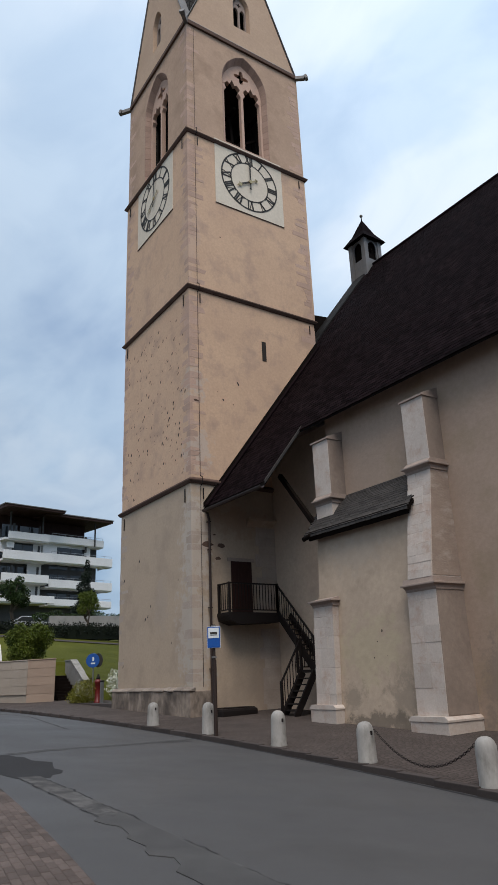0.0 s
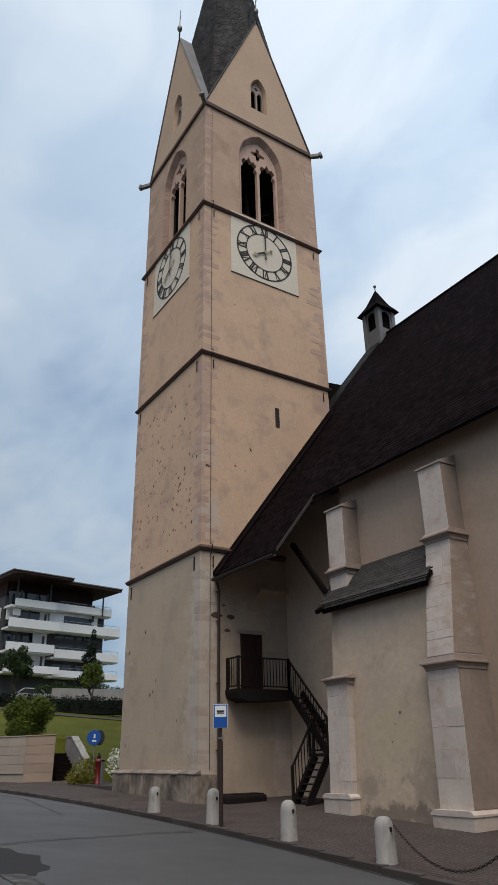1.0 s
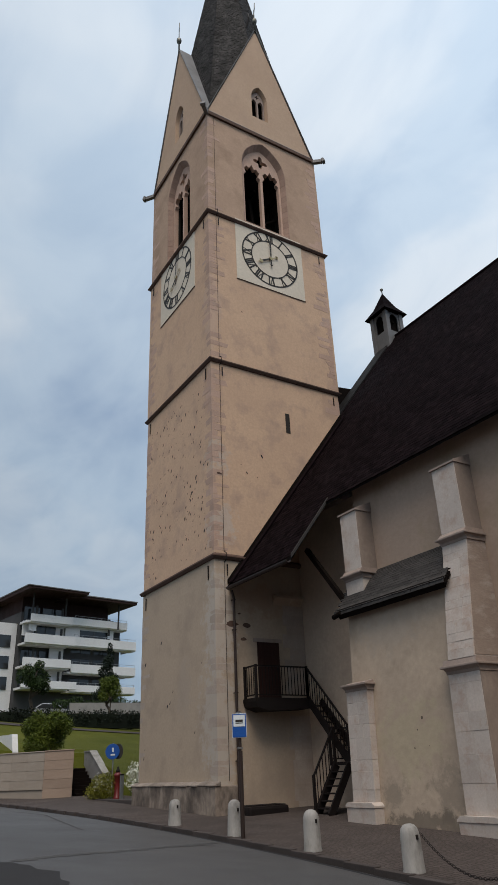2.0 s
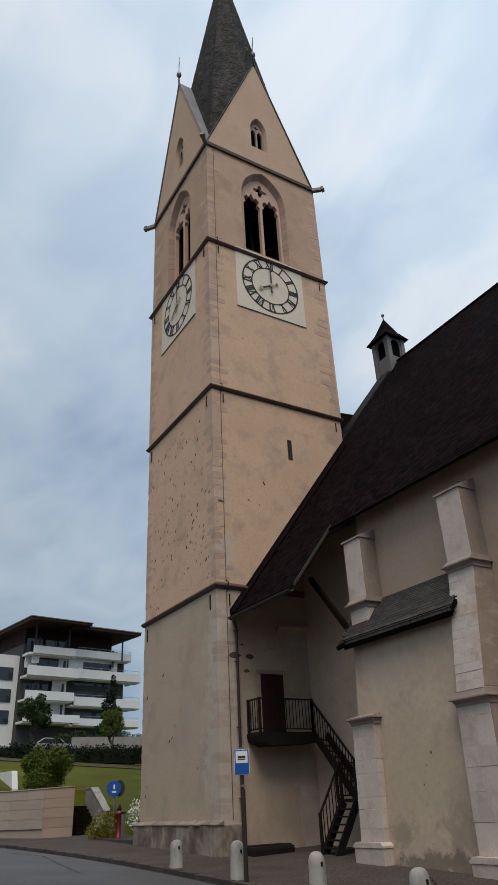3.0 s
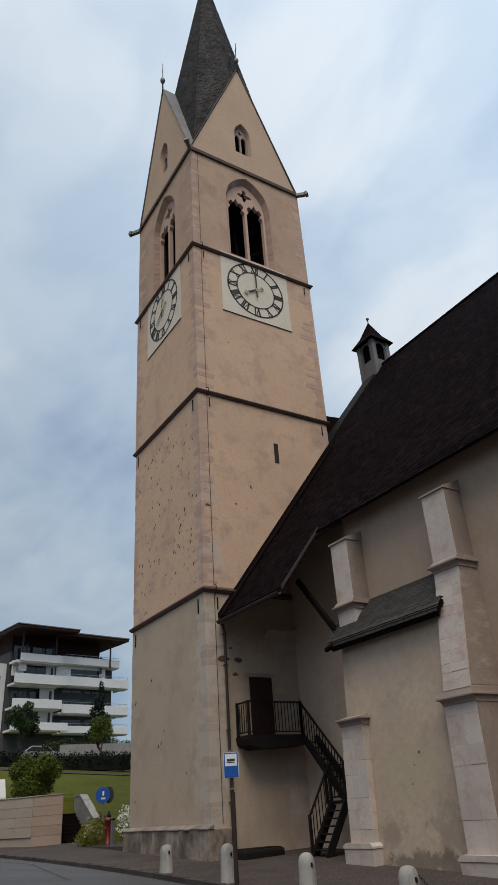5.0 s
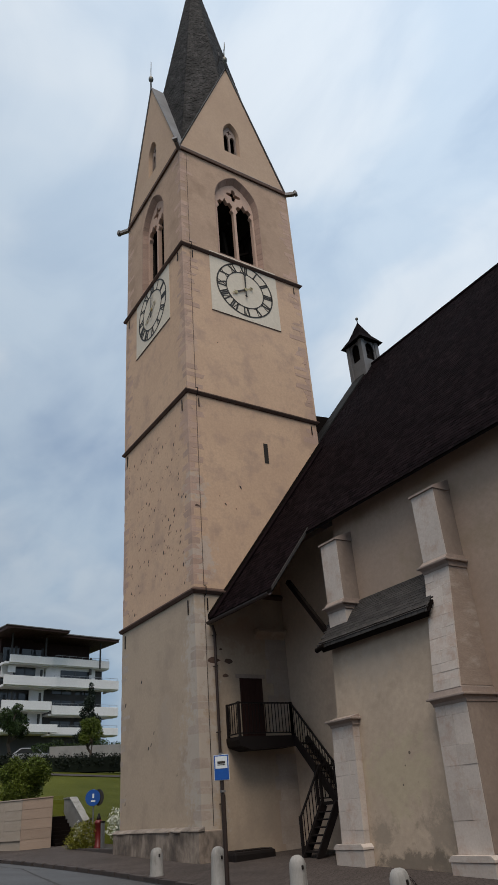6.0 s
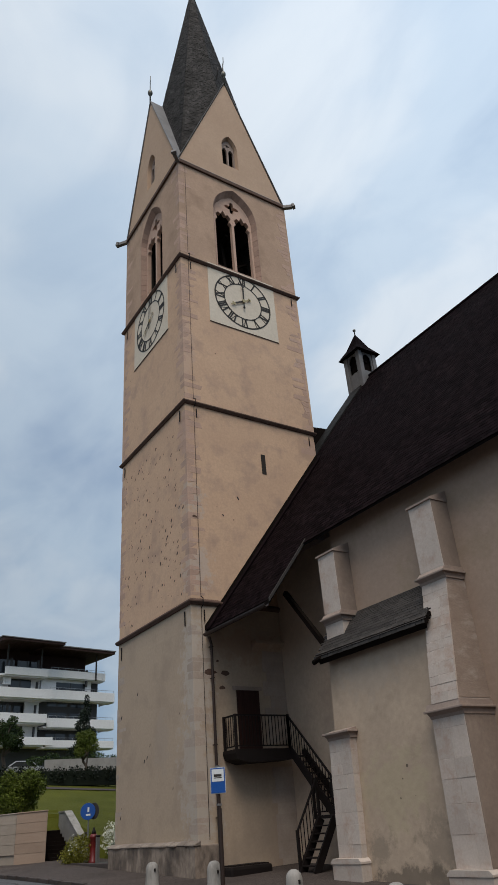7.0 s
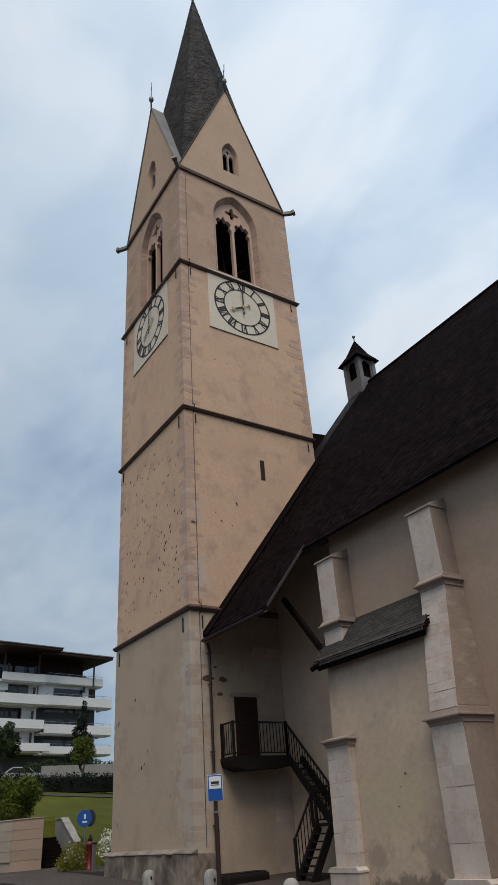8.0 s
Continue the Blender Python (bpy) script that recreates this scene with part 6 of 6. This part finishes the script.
LV = [(20.7, 21.7), (17.9, 19.1), (14.95, 16.05), (12.3, 13.25)]
RV = [(20.9, 21.9), (18.1, 19.3), (14.55, 15.7), (12.1, 13.0)]
hp("wall", box((1.8, 2.2, 6.0), (17.2, 14.0, 22.3)), M_GREYWALL, label="grey rendered wall behind the balconies")
hp("penthouse", box((2.4, 3.5, 22.3), (15.8, 13.0, 24.9)), M_EAVEWOOD, label="recessed top floor with dark cladding")
for k, (z0, z1) in enumerate(LV):
    left = hp("balcony", box((1.6 if k else 2.2, -0.2 - 0.15 * (k == 1), z0), (8.2 + (0, 0.6, 0.2, 1.2)[k], 0.0, z1), 0.03), M_WHITE, label="white balcony parapet")
    hp("balcony_floor", box((1.7, 0.0, z0 - 0.15), (8.2, 2.2, z0 + 0.12)), M_WHITE, left)
    lo, hi_z = RV[k]
    right = hp("balcony", box((8.8 if k else 7.4, 0.5, lo), (19.0 if k else 17.4, 0.7, hi_z), 0.03), M_WHITE, label="white balcony parapet")
    hp("balcony_floor", box((8.4, 0.7, lo - 0.12), (19.0 if k else 17.4, 2.2, lo + 0.12)), M_WHITE, right)
    hp("balcony_side", box((18.8 if k else 17.2, 0.7, lo), (19.0 if k else 17.4, 4.5, hi_z)), M_WHITE, right)
    bm = bmesh.new()
    bar(bm, (9.0, 0.6, hi_z + 0.3), (18.9 if k else 17.3, 0.6, hi_z + 0.3), 0.04, 0.04)
    for j in range(9):
        bar(bm, (9.0 + j * (1.23 if k else 1.03), 0.6, hi_z), (9.0 + j * (1.23 if k else 1.03), 0.6, hi_z + 0.3), 0.03, 0.03)
    hp("balcony_rail", bm, M_GALV, right)
    for j, (a, b) in enumerate(((2.2, 4.4), (4.8, 7.6), (9.5, 12.4), (13.0, 16.0))):
        w = hp("window", box((a, 2.12, z0 + 0.2 - 0.7 * (a > 8)), (b, 2.198, z0 + 2.35 - 0.7 * (a > 8)), 0.01), M_SHADEGLASS, label="dark wide window")
        hp("window_frame", box(((a + b) / 2 - 0.05, 2.08, z0 + 0.2 - 0.7 * (a > 8)), ((a + b) / 2 + 0.05, 2.12, z0 + 2.35 - 0.7 * (a > 8))), M_GREYWALL, w)
    for xp in (3.4, 7.2, 14.6):
        bm = bmesh.new()
        rod(bm, (xp, 0.9, z0 - 0.75 * (xp > 8)), (xp, 0.9, z0 + 2.3 - 0.75 * (xp > 8)), 0.16, 12)
        hp("column", bm, M_GREYWALL, label="round grey concrete column")
hp("front_panel", box((8.0, 1.3, 18.4), (15.6, 1.6, 21.0)), M_WHITE, label="white wall panel with a dark window")
w = hp("window", box((10.2, 1.24, 19.0), (14.6, 1.298, 20.4), 0.01), M_SHADEGLASS, label="dark wide window")
hp("window_frame", box((12.35, 1.20, 19.0), (12.45, 1.24, 20.4)), M_GREYWALL, w)
hp("front_panel", box((2.4, 0.6, 19.6), (3.4, 0.8, 20.5)), M_WHITE)
hp("front_panel", box((1.9, 1.5, 19.1), (7.9, 1.75, 21.0)), M_WHITE, label="white wall panel with a dark window")
w = hp("window", box((3.6, 1.44, 19.3), (6.6, 1.498, 20.5), 0.01), M_SHADEGLASS, label="dark wide window")
hp("window_frame", box((5.05, 1.40, 19.3), (5.15, 1.44, 20.5)), M_GREYWALL, w)
hp("awning", prism([(0.5, 20.75), (1.5, 21.0), (1.5, 21.05), (0.5, 20.80)], "x", 2.2, 7.4), M_WHITE, label="pale rolled-out awning")
for z in (12.9, 15.6):
    hp("front_panel", box((6.0, 1.5, z), (8.0, 1.75, z + 2.2)), M_WHITE, label="white wall pier between windows")
left_wing = hp("wing", box((-12.0, 3.0, 6.0), (1.75, 9.0, 20.8)), M_WHITE, label="white curved end of the building")
for z in (12.3, 14.9, 17.6):
    hp("window", box((-3.0, 2.9, z), (1.0, 2.998, z + 1.6), 0.01), M_SHADEGLASS, left_wing)
roof_a = hp("roof", prism([(0.6, 24.4), (1.6, 24.6), (9.4, 24.6), (9.4, 24.88), (0.6, 24.88)], "y", -2.2, 14.0), M_EAVEWOOD, label="broad brown overhanging roof")
hp("roof_edge", box((0.5, -2.3, 24.88), (9.5, 14.0, 25.0), 0.02), M_SLATE, roof_a)
roof_b = hp("roof", box((7.0, -1.0, 24.35), (18.0, 14.0, 24.7)), M_EAVEWOOD, label="broad brown overhanging roof")
hp("roof_edge", box((6.9, -1.1, 24.68), (18.1, 14.0, 24.82), 0.02), M_SLATE, roof_b)
for xp in (2.6, 7.4, 15.8):
    bm = bmesh.new()
    rod(bm, (xp, 0.4, 20.8), (xp, 0.4, 24.6 if xp < 8 else 24.4), 0.12, 10)
    hp("roof_post", bm, M_GREYWALL)


def car(at, turn, paint, label):
    c = thing("parked_car", label, "car", at, "parked cars")
    c.matrix_basis = pose(*at, 0, 0, turn)
    body = [(-2.1, 0.35), (2.1, 0.35), (2.15, 0.62), (1.9, 0.82), (1.1, 0.92), (0.5, 1.42), (-1.0, 1.48), (-1.75, 1.0), (-2.1, 0.92)]
    part("body", prism(body, "y", -0.85, 0.85, 0.04), paint, c)
    part("side_glass", prism([(0.95, 0.95), (0.45, 1.35), (-0.95, 1.40), (-1.55, 1.0)], "y", -0.862, 0.862), M_SHADEGLASS, c)
    for x in (-1.35, 1.35):
        for y in (-0.88, 0.68):
            bm = bmesh.new()
            rod(bm, (x, y, 0.32), (x, y + 0.2, 0.32), 0.32, 18)
            wheel = part("wheel", bm, M_RUBBER, c)
            bm = bmesh.new()
            rod(bm, (x, y - 0.01, 0.32), (x, y + 0.21, 0.32), 0.18, 12)
            part("rim", bm, M_GALV, wheel)
    return c


car((-50.0, 8.6, lawn_z(-50, 8.6) - 0.02), 80, M_CARPAINT, "silver car parked below the apartment building")
car((-50.5, 14.0, lawn_z(-50.5, 14) - 0.02), 80, M_CARDARK, "dark car parked below the apartment building")

# ---- pieces: quoins of the tower, near tiles, paving bricks ----
rnd = random.Random(77)
z = 0.35
k = 0
while z < ZG - 0.5:
    h = rnd.uniform(0.14, 0.36)
    if not any(zc - 0.45 - h < z < zc + 0.12 for zc in (ZC, ZB, ZA)):
        inset = 0.0 if z < ZC else 0.015 if z < ZB else 0.03 if z < ZA else 0.05
        for ex, ey, sx, sy in ((0, 0, 1, -1), (0, TD, 1, 1), (-TW, 0, -1, -1)):
            a, b = (0.78, 0.48) if (k + (ex != 0)) % 2 else (0.48, 0.78)
            a, b = a * rnd.uniform(0.5, 1.25), b * rnd.uniform(0.5, 1.25)
            if rnd.random() < (0.55 if z < ZC else 0.2) or (z < 1.5 and (ex, ey) != (0, TD)):
                continue
            proud = rnd.uniform(0.002, 0.004) if z < ZC else rnd.uniform(0.003, 0.008)
            gx, gy = ex - sx * inset + sx * proud, ey - sy * inset + sy * proud
            lo = (min(gx, gx - sx * a), min(gy, gy - sy * b), z + 0.002)
            hi = (max(gx, gx - sx * a), max(gy, gy - sy * b), z + h - 0.002)
            bm = box(lo, hi)
            mid = Vector(lo).lerp(Vector(hi), 0.5)
            for v in bm.verts:
                far = abs(v.co.x - gx) > 0.1 or abs(v.co.y - gy) > 0.1
                v.co.z += (mid.z - v.co.z) * rnd.uniform(0.0, 0.38 if far else 0.05)
                if abs(v.co.x - gx) > 0.1:
                    v.co.x += sx * rnd.uniform(0.0, 0.22)
                if abs(v.co.y - gy) > 0.1:
                    v.co.y += sy * rnd.uniform(0.0, 0.22)
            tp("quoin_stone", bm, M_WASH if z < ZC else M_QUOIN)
    z += h
    k += 1

vs, fs = tile_shape(WIDE)
tile_mesh = bpy.data.meshes.new("roof_tile")
tile_mesh.from_pydata([tuple(v) for v in vs], [], fs)
tile_mesh.materials.append(M_ROOFPIECE)
for at in single:
    t = new("roof_tile", tile_mesh)
    t.parent = roof
    t.matrix_basis = Matrix.Translation(at - Vector((8, 8, 0)))

bricks = thing("brick_paving", "reddish paving bricks in staggered rows on the near pavement", "paving", (15, -11, 0), kind="structure")
bm = box((0.003, 0.003, -0.05), (0.193, 0.089, 0.012))
bmesh.ops.bevel(bm, geom=[e for e in bm.edges if all(v.co.z > 0 for v in e.verts)], offset=0.006, segments=1, affect="EDGES")
first = part("paving_brick", bm, M_BRICK, bricks)
brick_mesh = first.data
first.matrix_basis = Matrix.Translation((0, 0, -0.3))
verts, faces = [], []
for r in range(20):
    x = 12.0 + (r % 2) * 0.098
    while x < 20.0:
        y = near_edge(x) - 0.10 - 0.092 * r
        z = road_z(x, y) + 0.009 + rnd.uniform(-0.0015, 0.0015)
        if r < 11 and 12.2 < x < 17.4:
            t = new("paving_brick", brick_mesh)
            t.parent = bricks
            t.matrix_basis = pose(x - 15, y + 11, z, rnd.uniform(-0.5, 0.5), 1.8 + rnd.uniform(-0.5, 0.5), math.degrees(math.atan2(near_edge(x + 0.2) - near_edge(x), 0.2)) + rnd.uniform(-1.5, 1.5))
        x += 0.196
